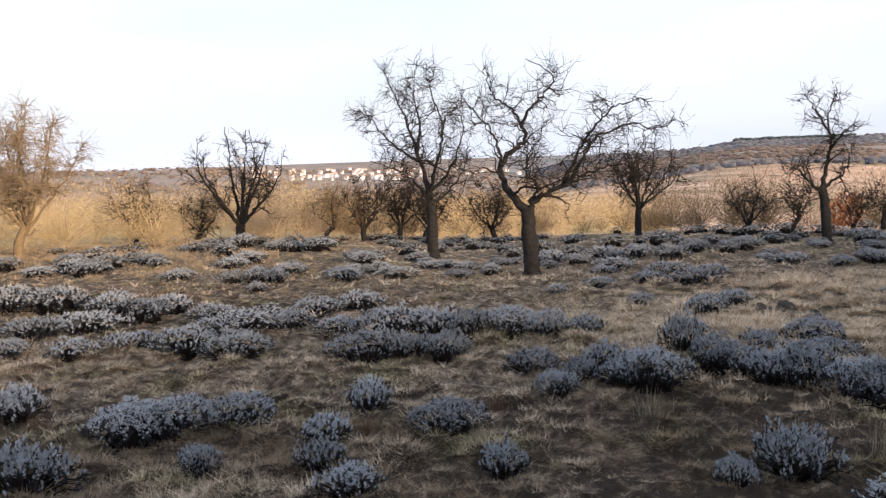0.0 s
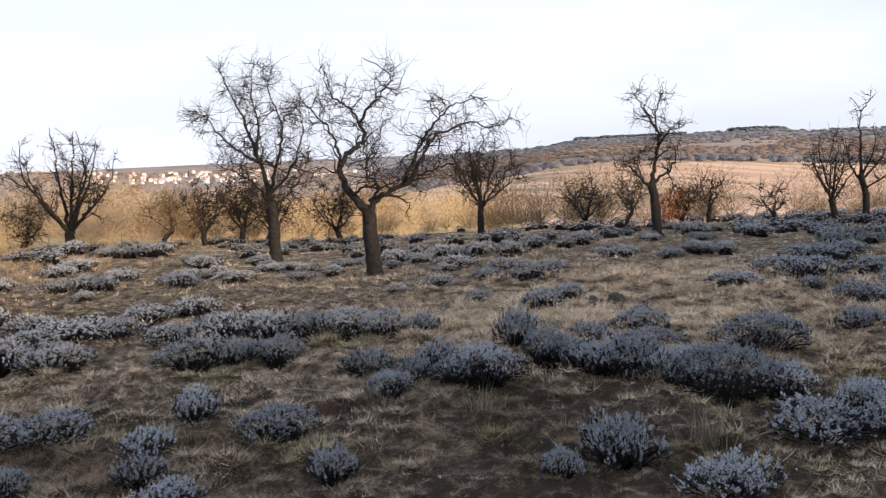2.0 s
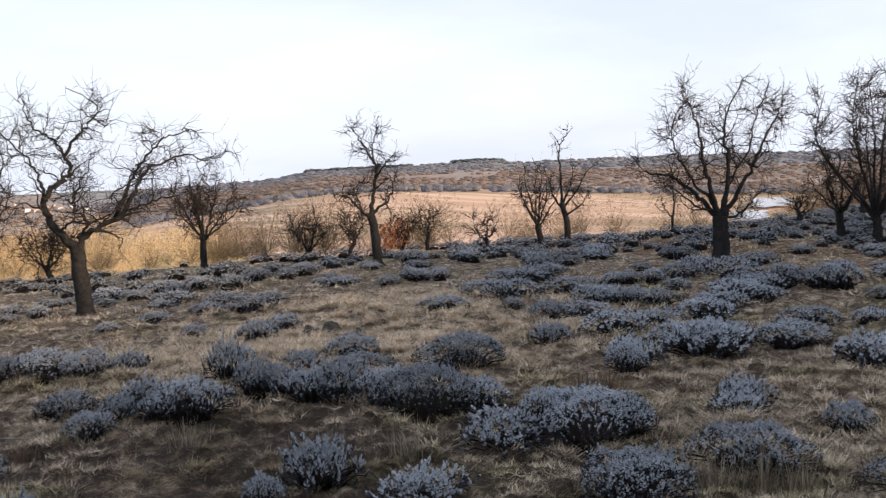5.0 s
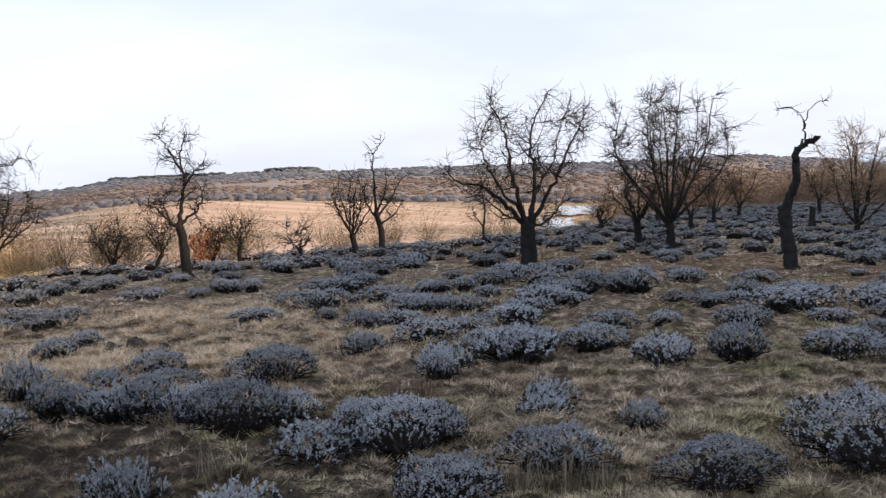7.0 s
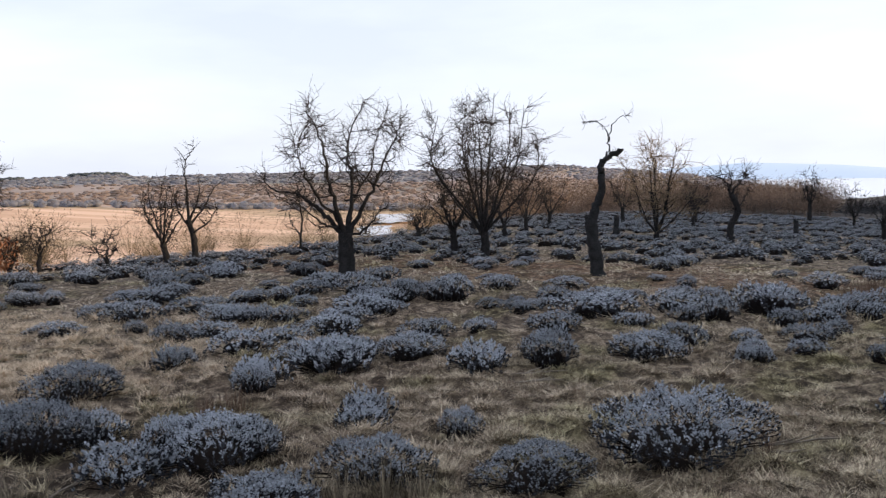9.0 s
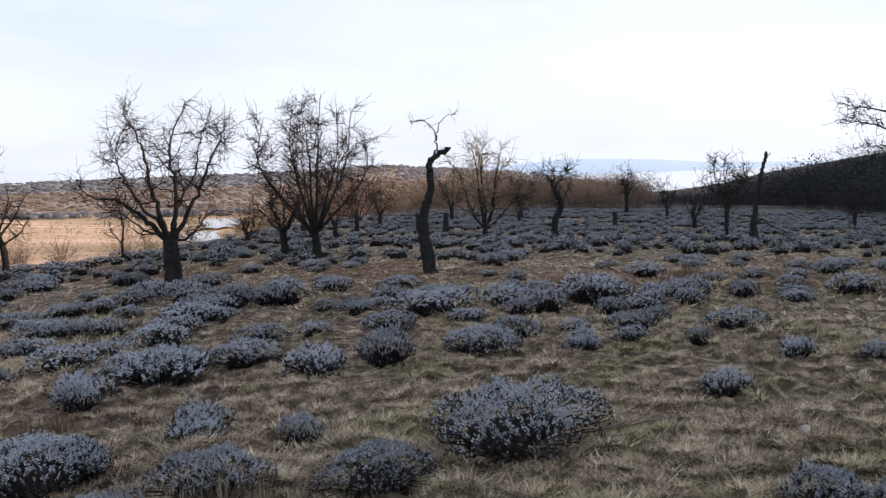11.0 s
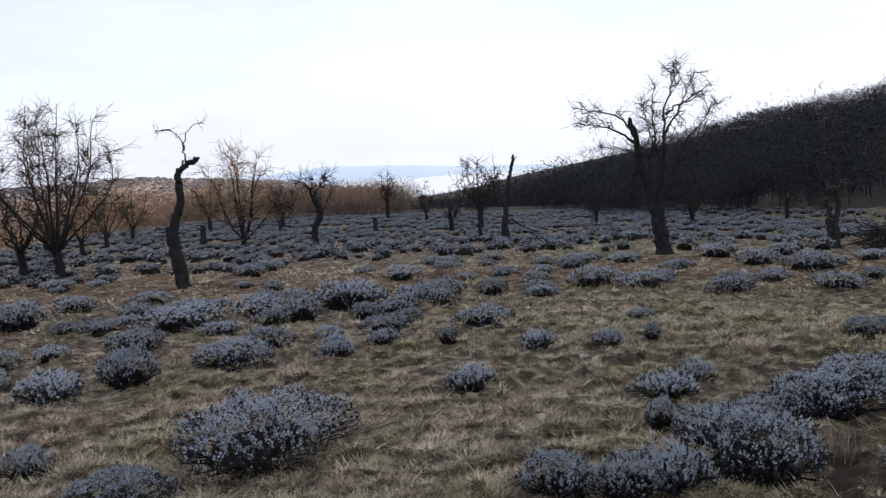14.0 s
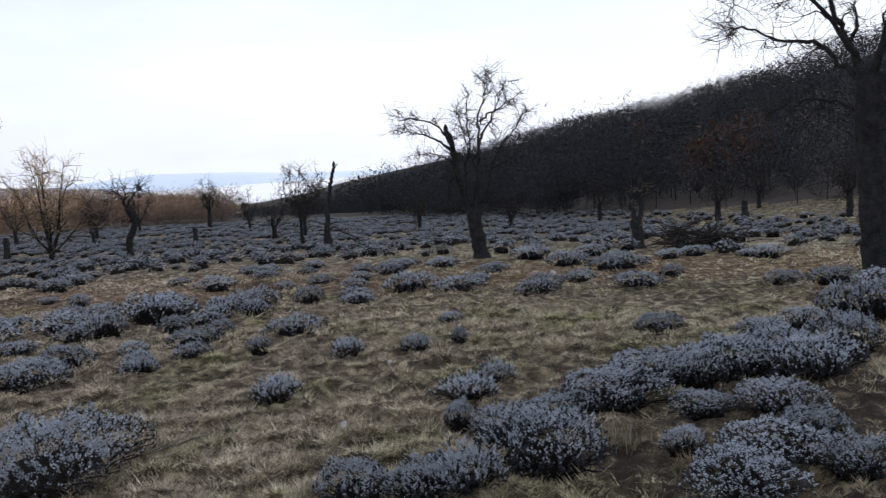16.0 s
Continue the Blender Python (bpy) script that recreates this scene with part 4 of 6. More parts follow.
# ---- shrubs near the path, as centre x, y, width, height ----
BED_A = [
    (7.8, -4.25, 0.43, 0.36), (4.39, -2.68, 0.31, 0.19), (6.61, -3.52, 0.43, 0.32), (7.98, -4.03, 0.43, 0.31), (4.97, -2.69, 0.35, 0.16),
    (6.02, -3.08, 0.53, 0.28), (7.6, -3.57, 0.32, 0.21), (4.7, -2.4, 0.51, 0.15), (5.44, -2.66, 0.44, 0.18), (6.41, -2.98, 0.45, 0.3),
    (4.26, -2.13, 0.54, 0.14), (7.5, -3.21, 0.35, 0.15), (6.2, -2.65, 0.53, 0.29), (5.44, -2.24, 0.34, 0.14), (6.14, -2.38, 0.38, 0.24),
    (4.83, -2, 0.19, 0.14), (12.68, -3.69, 0.3, 0.18), (7.78, -2.5, 0.36, 0.15), (6.24, -2.12, 0.63, 0.21), (11.41, -3.02, 0.59, 0.2),
]
BED_B = [
    (5.63, -1.78, 0.53, 0.23), (13.7, -3.13, 0.71, 0.21), (12.21, -2.43, 0.42, 0.18), (5.36, -1.43, 0.44, 0.16), (4.67, -1.31, 0.55, 0.3),
    (11.79, -1.96, 0.47, 0.18), (5.09, -1.15, 0.36, 0.21), (6.4, -1.15, 0.22, 0.14), (6.02, -0.96, 0.3, 0.14), (13.14, -1.21, 0.26, 0.14),
    (5.39, -0.9, 0.18, 0.16), (13.07, -1.17, 0.26, 0.14), (7.8, -0.92, 0.13, 0.14), (8.82, -0.84, 0.2, 0.14), (4.48, -0.71, 0.76, 0.2),
    (7.52, -0.58, 0.19, 0.14), (12.61, -0.29, 0.61, 0.26), (14.37, 0.52, 0.33, 0.14), (11.49, 0.28, 0.39, 0.15), (7.59, -0.04, 0.24, 0.16),
]
BED_C = [
    (12.18, 0.38, 0.42, 0.16), (13.03, 0.48, 0.37, 0.17), (11.94, 0.92, 0.34, 0.23), (8.89, 0.57, 0.56, 0.17), (6.31, 0.29, 0.29, 0.17),
    (8.28, 0.8, 0.19, 0.14), (10.47, 1.28, 0.37, 0.2), (9.25, 1.36, 0.33, 0.17), (10.91, 1.73, 0.38, 0.21), (10.29, 1.65, 0.36, 0.19),
    (10.07, 1.7, 0.41, 0.15), (8.76, 1.48, 0.41, 0.18), (8.18, 1.35, 0.29, 0.15), (9.73, 1.94, 0.35, 0.18), (10.75, 2.38, 0.63, 0.22),
    (10.43, 2.31, 0.74, 0.33), (7.53, 1.57, 0.27, 0.16), (7.7, 1.63, 0.23, 0.19), (8.38, 1.91, 0.25, 0.14), (9.51, 2.54, 0.34, 0.27),
]
BED_D = [
    (10.84, 3.07, 0.39, 0.21), (9.36, 2.78, 0.34, 0.18), (13.09, 4.22, 0.28, 0.2), (7.9, 2.31, 0.48, 0.23), (4.88, 1.16, 0.88, 0.34),
    (7.34, 2.36, 0.54, 0.23), (8.87, 3.17, 0.39, 0.14), (9.4, 3.8, 0.77, 0.25), (10.38, 4.27, 0.78, 0.15), (8.11, 3.64, 0.57, 0.17),
    (6.54, 2.85, 0.42, 0.29), (4.19, 1.64, 0.58, 0.19), (9.2, 4.58, 0.36, 0.16), (9.37, 5.12, 0.32, 0.14), (6.09, 3.18, 0.49, 0.2),
    (7.76, 4.25, 0.32, 0.14), (4.63, 2.38, 0.24, 0.18), (9.71, 6.24, 1.01, 0.29), (7.26, 4.51, 0.46, 0.2), (6.22, 3.94, 0.53, 0.2),
]
BED_E = [
    (8.71, 6.16, 0.51, 0.16), (9.13, 6.52, 0.6, 0.17), (3.84, 2.38, 0.49, 0.23), (9.23, 6.75, 0.61, 0.17), (4.68, 3.13, 0.31, 0.18),
    (4.53, 3.04, 0.3, 0.15), (8.56, 6.38, 0.69, 0.18), (5.96, 4.36, 0.4, 0.17), (7.57, 5.79, 0.63, 0.19), (7.12, 5.54, 0.59, 0.15),
    (5.67, 4.27, 0.55, 0.23), (5.51, 4.13, 0.54, 0.25), (5.69, 4.56, 0.44, 0.16), (8.83, 7.5, 0.41, 0.15), (6.47, 5.53, 0.46, 0.15),
    (7.71, 6.79, 0.56, 0.15), (3.39, 2.67, 0.32, 0.14), (8.86, 8.31, 0.79, 0.18), (3.1, 2.46, 0.52, 0.22), (4.95, 4.35, 0.33, 0.2),
]
BED_F = [
    (3.81, 3.21, 0.28, 0.22), (4.8, 4.24, 0.35, 0.21), (5.72, 5.31, 0.61, 0.16), (7.38, 7.07, 0.79, 0.2), (3.62, 3.31, 0.64, 0.29),
    (6.58, 6.67, 0.51, 0.15), (7.79, 8.27, 0.68, 0.17), (5.04, 5.38, 0.32, 0.18), (5.98, 6.54, 0.43, 0.22), (3.59, 3.66, 0.36, 0.22),
    (8.26, 9.92, 0.69, 0.19), (6.26, 7.45, 0.24, 0.16), (3.15, 3.49, 0.5, 0.2), (6.81, 8.77, 0.6, 0.17), (3.46, 4.21, 0.38, 0.2),
    (4.04, 5.19, 0.61, 0.27), (5.83, 8.15, 0.48, 0.15), (3.2, 4.37, 0.57, 0.31), (7.71, 11.52, 0.74, 0.2), (2.24, 2.95, 0.43, 0.17),
]
BED_G = [
    (3.08, 4.69, 0.39, 0.25), (3.38, 5.61, 0.41, 0.14), (3.6, 6.12, 0.4, 0.19), (2.93, 5.03, 0.44, 0.25), (2, 3.5, 0.37, 0.23),
    (2.74, 5.12, 0.33, 0.21), (3.12, 6.04, 0.3, 0.14), (4.01, 8.32, 0.34, 0.18), (2.63, 5.4, 0.34, 0.2), (4.97, 10.95, 0.44, 0.16),
    (3.5, 7.84, 0.42, 0.21), (1.69, 3.45, 0.21, 0.15), (4.37, 10.08, 0.6, 0.2), (2.54, 5.58, 0.31, 0.23), (2.89, 6.76, 0.28, 0.14),
    (4.69, 11.74, 0.61, 0.16), (2.52, 6.02, 0.27, 0.3), (4.1, 10.83, 0.42, 0.14), (3.18, 8.65, 0.28, 0.16), (1.9, 5.09, 0.45, 0.25),
]
BED_H = [
    (3.38, 10.53, 0.4, 0.15), (1.75, 5.17, 0.28, 0.18), (1.77, 5.56, 0.33, 0.19), (2.07, 6.94, 0.27, 0.16), (1.54, 5.35, 0.25, 0.15),
    (2.59, 9.71, 0.25, 0.14), (1.71, 6.89, 0.4, 0.21), (1.29, 5.05, 0.3, 0.17), (1.32, 5.74, 0.35, 0.15), (1.43, 6.97, 0.48, 0.23),
    (2.64, 13.49, 0.33, 0.2), (2.12, 13.19, 0.4, 0.15), (0.7, 3.91, 0.24, 0.15), (1.14, 7.04, 0.4, 0.22), (1.89, 14.8, 0.45, 0.17),
    (0.82, 6.35, 0.36, 0.19), (2.02, 17.2, 0.52, 0.19), (0.87, 7.24, 0.49, 0.23), (0.54, 4.62, 0.39, 0.18), (1.17, 13.18, 0.48, 0.18),
]
BED_I = [
    (0.54, 6.46, 0.32, 0.18), (0.52, 7.5, 0.6, 0.26), (0.83, 13.99, 0.75, 0.18), (0.91, 17.09, 0.51, 0.19), (0.42, 9.49, 0.52, 0.2),
    (0.25, 6.52, 0.49, 0.22), (0.42, 12.78, 0.54, 0.21), (0.16, 5.21, 0.28, 0.19), (0.1, 7.77, 0.38, 0.19), (0.2, 19.4, 0.69, 0.27),
    (-0.06, 9.28, 0.62, 0.19), (-0.05, 3.82, 0.28, 0.14), (-0.13, 4.66, 0.27, 0.15), (-0.48, 18.94, 0.78, 0.23), (-0.29, 8.25, 0.45, 0.2),
    (-0.17, 4.21, 0.22, 0.14), (-0.72, 11.38, 0.28, 0.14), (-0.79, 12.4, 0.81, 0.22), (-0.99, 15.43, 0.64, 0.16), (-1.29, 19.72, 0.7, 0.28),
]
BED_J = [
    (-0.65, 8.39, 0.66, 0.21), (-0.73, 7.01, 0.52, 0.2), (-1.06, 9.15, 0.5, 0.19), (-0.98, 8.03, 0.44, 0.17), (-1.85, 13.12, 0.48, 0.18),
    (-1.14, 7.23, 0.49, 0.23), (-1.56, 9.71, 0.48, 0.21), (-0.78, 4.41, 0.26, 0.14), (-2.55, 15.78, 0.57, 0.17), (-0.95, 5.13, 1.01, 0.2),
    (-1.8, 9.36, 0.69, 0.22), (-1.62, 7.56, 0.42, 0.16), (-2.18, 10, 0.55, 0.25), (-3.34, 14.76, 0.63, 0.2), (-2.15, 8.68, 0.59, 0.23),
    (-2, 7.28, 0.37, 0.16), (-2.84, 10.39, 0.71, 0.29), (-2.63, 8.59, 0.59, 0.18), (-3.27, 10.47, 0.59, 0.3), (-2.47, 7.32, 0.33, 0.17),
]
BED_K = [
    (-1.97, 5.52, 0.33, 0.21), (-1.61, 4.29, 0.43, 0.23),
]
BEDS = BED_A + BED_B + BED_C + BED_D + BED_E + BED_F + BED_G + BED_H + BED_I + BED_J + BED_K
# ---- grey shrubs ----
def plume(rng, foot, axis, length, girth, count, shade_below, single):
    """A blunt leafy shoot: narrow leaves in whorls round an axis. Verts, triangles and which leaves are dark, being old
    or standing for shade.
    """
    side = unit(np.cross(axis, rng.normal(0, 1, 3)))
    other = np.cross(axis, side)
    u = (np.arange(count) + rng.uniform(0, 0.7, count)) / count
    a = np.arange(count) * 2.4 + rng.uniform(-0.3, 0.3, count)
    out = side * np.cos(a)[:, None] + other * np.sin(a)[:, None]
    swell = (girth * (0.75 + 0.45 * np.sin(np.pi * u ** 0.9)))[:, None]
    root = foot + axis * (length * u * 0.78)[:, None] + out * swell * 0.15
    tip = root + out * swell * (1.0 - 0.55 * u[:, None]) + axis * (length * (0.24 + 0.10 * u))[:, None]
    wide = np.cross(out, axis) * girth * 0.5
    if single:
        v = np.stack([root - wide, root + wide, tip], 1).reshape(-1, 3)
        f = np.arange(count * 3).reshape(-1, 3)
        return v, f, (u < shade_below).astype(int)
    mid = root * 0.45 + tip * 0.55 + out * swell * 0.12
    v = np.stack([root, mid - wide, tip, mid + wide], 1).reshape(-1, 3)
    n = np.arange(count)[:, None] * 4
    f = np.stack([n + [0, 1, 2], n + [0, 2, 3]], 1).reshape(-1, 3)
    return v, f, np.repeat((u < shade_below).astype(int), 2)


def shrub_template(seed, plumes, leaves, length, girth, twigs, ragged=1.0, bare=0.0, single=False):
    """A mound one metre wide and half a metre high: blunt upright shoots on its skin, darkened for shade low down and
    in clefts, bare dark stems below.
    """
    rng = np.random.default_rng(seed)
    groups, wood, leaf_tones = [], [], []
    lump = rng.uniform(0, 6.28, 5)
    heads = [(rng.uniform(-0.36, 0.36), rng.uniform(-0.36, 0.36), rng.uniform(0.3, 1.2)) for _ in range(9)]

    def swell(a, polar):
        return 1 + 0.12 * math.sin(2 * a + lump[0]) + 0.10 * math.sin(3 * a + lump[1]) + 0.07 * math.sin(5 * a + lump[2] + 3 * polar) + 0.06 * math.sin(7 * a + lump[3] - 4 * polar)

    for k in range(plumes):
        h = (k + 0.5) / plumes
        polar = math.acos(1 - 0.96 * h ** 1.05)
        a = k * 2.39996 + rng.uniform(-0.3, 0.3)
        r = swell(a, polar) * (1 + 0.10 * h ** 3) + rng.normal(0, 0.05 * ragged)
        d = np.array([math.sin(polar) * math.cos(a), math.sin(polar) * math.sin(a), math.cos(polar)])
        x, y = d[0] * 0.5 * r, d[1] * 0.5 * r
        lift = 0.07 * sum(hh * math.exp(-((x - hx) ** 2 + (y - hy) ** 2) / 0.012) for hx, hy, hh in heads)
        tip = np.array([x, y, 0.07 + 0.36 * max(d[2], 0.0) ** 0.42 * (0.7 + 0.3 * r) + lift + rng.normal(0, 0.022 * ragged)])
        axis = unit(np.array([d[0] * 0.42, d[1] * 0.42, 0.9]) + rng.normal(0, 0.15, 3))
        L = length * rng.uniform(0.7, 1.35)
        # shade on the sides and in clefts is painted with more dark leaves
        cleft_shade = 0.65 if h > 0.22 and noise.noise(Vector(d) * 4.5 + Vector((seed * 1.7, 0, 0))) + 0.5 * noise.noise(Vector(d) * 11 + Vector((0, seed * 1.3, 0))) < -0.22 else 0.0
        v, f, old = plume(rng, tip - axis * L * 0.8, axis, L, girth * rng.uniform(0.75, 1.25), leaves, 0.20 + cleft_shade + bare + 1.7 * max(0.0, h - 0.60) + rng.normal(0, 0.13), single)
        groups.append((v, f))
        leaf_tones.append(old)
        if k >= plumes - twigs:
            root = np.array([d[0] * 0.12, d[1] * 0.12, -0.04]) + rng.normal(0, 0.03, 3) * [1, 1, 0]
            wood.append(tube([root, root * 0.35 + tip * 0.65 + [0, 0, 0.02], tip - axis * L * 0.5], [0.012, 0.008, 0.004], 3))
    # solid dark core, stands in for the shade between the stems
    rings, sides = [], (14 if twigs else 7)
    levels = (0.01, 0.5, 0.85, 1.15, 1.42, 1.57) if twigs else (0.01, 0.9, 1.57)
    for pol in levels:
        ring = []
        for s in range(sides):
            a = s * 2 * math.pi / sides
            r = swell(a, pol) * (0.70 if pol < 1.1 else 0.66) / (0.5 + 0.5 * ragged) + rng.uniform(-0.06, 0.06)
            ring.append((math.sin(pol) * math.cos(a) * 0.5 * r, math.sin(pol) * math.sin(a) * 0.5 * r, -0.06 + 0.34 * math.cos(pol) ** 0.62 * (0.75 + 0.25 * r) if pol < 1.5 else -0.06))
        rings.append(ring)
    v = np.array([p for ring in rings for p in ring])
    f = np.array([(i * sides + s, (i + 1) * sides + s, (i + 1) * sides + (s + 1) % sides, i * sides + (s + 1) % sides) for i in range(len(levels) - 1) for s in range(sides)])
    wood.append((v, f))
    return merged(groups), merged(wood), np.concatenate(leaf_tones)


NEAR = [shrub_template(200 + k, 640, 6, 0.088, 0.0200, 36) for k in range(8)]
BROAD = [shrub_template(230 + k, 1300, 6, 0.066, 0.0150, 50, 1.0, 0.0) for k in range(4)]
DARK = [shrub_template(270 + k, 1000, 6, 0.072, 0.0165, 44, 1.0, 0.10) for k in range(4)]
LOOSE = [shrub_template(250 + k, 200, 9, 0.15, 0.032, 70, 2.2) for k in range(5)]
MID = [shrub_template(300 + k, 300, 5, 0.11, 0.032, 10, 1.0, 0.05, True) for k in range(7)]
FAR = [shrub_template(400 + k, 72, 3, 0.15, 0.080, 0, 1.0, 0.12, True) for k in range(4)]


def shrub_meshes(kinds, name):
    return [(mesh_from("foliage", *a, [M_LEAF, M_OLD_SHADED_LEAF], old), mesh_from("woody_base", *b, [M_STEM])) for a, b, old in kinds]


BROAD_MESH, DARK_MESH = shrub_meshes(BROAD, "broad"), shrub_meshes(DARK, "dark")
NEAR_MESH, MID_MESH, LOOSE_MESH = shrub_meshes(NEAR, "near"), shrub_meshes(MID, "mid"), shrub_meshes(LOOSE, "loose")
LAVENDER = "grey shrubs of the field"


def shrub(x, y, w, h, meshes, rng):
    foliage, wood = meshes[rng.integers(len(meshes))]
    top = new("grey_shrub")
    z = float(ground_z(x, y))
    top.matrix_world = Matrix.LocRotScale((x, y, z - 0.01), Euler((0, 0, rng.uniform(0, 6.28))), (w * rng.uniform(0.98, 1.12), w * rng.uniform(0.82, 1.05), h / 0.5))
    words = "broad" if w > 0.7 else ("small" if w < 0.35 else "rounded")
    tagged(top, words + " silvery grey-blue shrub with woody stems in dry grass", "shrub", LAVENDER)
    part("foliage", foliage, top)
    part("woody_base", wood, top)
    return top


rng = np.random.default_rng(5)
taken = []
ROWS = []
for bx, by, bw, bh in BEDS:
    # long low mounds are several plants grown together
    if bw > 0.72 and bh < 0.3 * bw:
        away = math.atan2(by - ORIGIN_Y, bx) + math.pi / 2
        for k in (-1, 0, 1):
            ROWS.append((bx + math.cos(away) * bw * 0.31 * k + rng.uniform(-0.05, 0.05), by + math.sin(away) * bw * 0.31 * k + rng.uniform(-0.05, 0.05), bw * rng.uniform(0.40, 0.52), bh * rng.uniform(0.9, 1.15)))
    else:
        ROWS.append((bx, by, bw, bh))
for bx, by, bw, bh in ROWS:
    shrub(bx, by, bw * 0.98, max(bh * 1.04, bw * 0.34), (DARK_MESH if by < -1.1 and bw > 0.3 else BROAD_MESH if bw > 0.56 else (LOOSE_MESH if rng.uniform() < (0.75 if bw < 0.34 else 0.15) else NEAR_MESH)) if math.hypot(bx, by - ORIGIN_Y) < 8.0 else MID_MESH, rng)
    taken.append((bx, by, bw))

# the rest of the shrub field, thinning to the rim
spots = []
for _ in range(26000):
    az = rng.uniform(-125, 28)
    d = math.sqrt(rng.uniform(10.5 ** 2, 66 ** 2))
    rim = float(np.interp(az, BEARING, RIM))
    if d > rim + 2:
        continue
    bx, by = bearing_xy(az, d)
    if bx * RIDGE_N[0] + (by - ORIGIN_Y) * RIDGE_N[1] > 17:
        continue
    patch = noise.noise((bx * 0.16, by * 0.16, 7.0))
    want = (0.5 if az < -35 else 0.36) * (1.0 if d < 22 else 1.6)
    if az > -2:
        want = 0.12
    if d < 17:
        want *= 0.5 if az > -84 else 0.14
    elif d < 22 and az < -84:
        want *= 0.4
    if 12.3 < d < 18.5 and -104 < az < -61:
        want *= 0.22
    if d > 11 and az > -36:
        want *= 0.6
    if rng.uniform() > want + 0.5 * patch:
        continue
    w = rng.uniform(0.28, 0.62) if d < 24 else rng.uniform(0.24, 0.46)
    if any((bx - t[0]) ** 2 + (by - t[1]) ** 2 < ((0.46 if d < 20 else 0.40) * (w + t[2])) ** 2 for t in taken):
        continue
    taken.append((bx, by, w))
    spots.append((d, bx, by, w, w * rng.uniform(0.34, 0.50)))
spots.sort()
for d, bx, by, w, h in spots[:130]:
    shrub(bx, by, w, h, MID_MESH, rng)
rest = np.array(spots[130:])
which = rng.integers(0, len(FAR), len(rest))
leaf_groups, wood_groups, leaf_tones = [], [], []
for k in range(len(FAR)):
    some = rest[which == k]
    z = ground_z(some[:, 1], some[:, 2])
    places = np.stack([some[:, 1], some[:, 2], z], -1)
    turns, scales = rng.uniform(0, 6.28, len(some)), np.stack([some[:, 3], some[:, 3] * 0.9, some[:, 4] / 0.5], -1)
    leaf_groups.append(spread(FAR[k][0], places, turns, scales))
    wood_groups.append(spread(FAR[k][1], places, turns, scales))
    leaf_tones.append(np.tile(FAR[k][2], len(some)))
far_field = tagged(new("shrub_field"), "many small grey-blue shrubs covering the far field", "shrubs", kind="stuff")
part("foliage", mesh_from("foliage", *merged(leaf_groups), [M_LEAF, M_OLD_SHADED_LEAF], np.concatenate(leaf_tones)), far_field)
part("woody_base", mesh_from("woody_base", *merged(wood_groups), [M_STEM]), far_field)

# ---- dry grass ----
def tuft_template(seed, blades, droop, wide=1.0, loose=0.45):
    """A tussock one metre high: blades that lean out of a common foot."""
    rng = np.random.default_rng(seed)
    v, f = [], []
    for _ in range(blades):
        a, r = rng.uniform(0, 6.28), abs(rng.normal(0, loose))
        root = np.array([math.cos(a) * r, math.sin(a) * r, -0.08])
        b = a + rng.normal(0, 0.8)
        lean = rng.uniform(0.15, 1.3) * droop
        tip = root + np.array([math.cos(b) * lean, math.sin(b) * lean, rng.uniform(0.35, 1.0)])
        side = np.array([-math.sin(b), math.cos(b), 0]) * rng.uniform(0.045, 0.085) * wide
        n = len(v)
        v += [root - side, root + side, tip]
        f.append((n, n + 1, n + 2))
    return np.array(v), np.array(f)


TUFTS = [tuft_template(500 + k, 32, 0.75 + 0.16 * k, 0.36, 0.42) for k in range(5)]
WIDE_TUFTS = [tuft_template(520 + k, 15, 0.9 + 0.14 * k, 1.0, 0.4) for k in range(5)]


def grass(count, near, far, size, seed, kinds, label, lo=-122.0, hi=26.0, mat=M_GRASS, rise=0.0, even=False, feather=False):
    """Tussocks, thick in some places and thin in others."""
    rng = np.random.default_rng(seed)
    az = rng.uniform(lo, hi, count)
    d = near + (far - near) * rng.uniform(0, 1, count) ** 0.8
    if feather:
        az = lo + (hi - lo) * rng.uniform(0, 1, (3, count)).mean(0)
        d = near + (far - near) * rng.uniform(0, 1, (2, count)).mean(0)
    a = np.radians(az)
    x, y = -np.sin(a) * d, ORIGIN_Y + np.cos(a) * d
    thick = np.array([1.0 * noise.noise((px * 6.0, py * 6.0, 2.0)) + 0.6 * noise.noise((px * 0.35, py * 0.35, 9.0)) for px, py in zip(x, y)])
    keep = (even | (thick > rng.uniform(-0.3, 0.22, count))) & (d < np.interp(az, BEARING, RIM) + 14) & (rng.uniform(0, 1, count) < np.where((az > -46) & (d < 6.8), 0.75, 1.0)) & ((y > -1.5) | (x > 7.2) | (rng.uniform(0, 1, count) < 0.35))
    x, y, thick, d = x[keep], y[keep], thick[keep], d[keep]
    kind = rng.integers(0, 5, len(x))
    groups = []
    for k in range(5):
        on = kind == k
        s = size * rng.uniform(0.55, 1.4, on.sum()) * (1 + 1.3 * np.clip(thick[on], -0.4, 0.6)) * np.clip(d[on] / 5.5, 0.6, 1.0)
        groups.append(spread(kinds[k], np.stack([x[on], y[on], ground_z(x[on], y[on]) + turf_bump(x[on], y[on])], -1), rng.uniform(0, 6.28, on.sum()), np.stack([s * 1.15, s * 1.15, s * (rise or (0.8 if far < 20 else 0.55))], -1)))
    ob = new("dry_grass", mesh_from("dry_grass", *merged(groups), [mat]))
    return tagged(ob, label, "grass", kind="stuff")


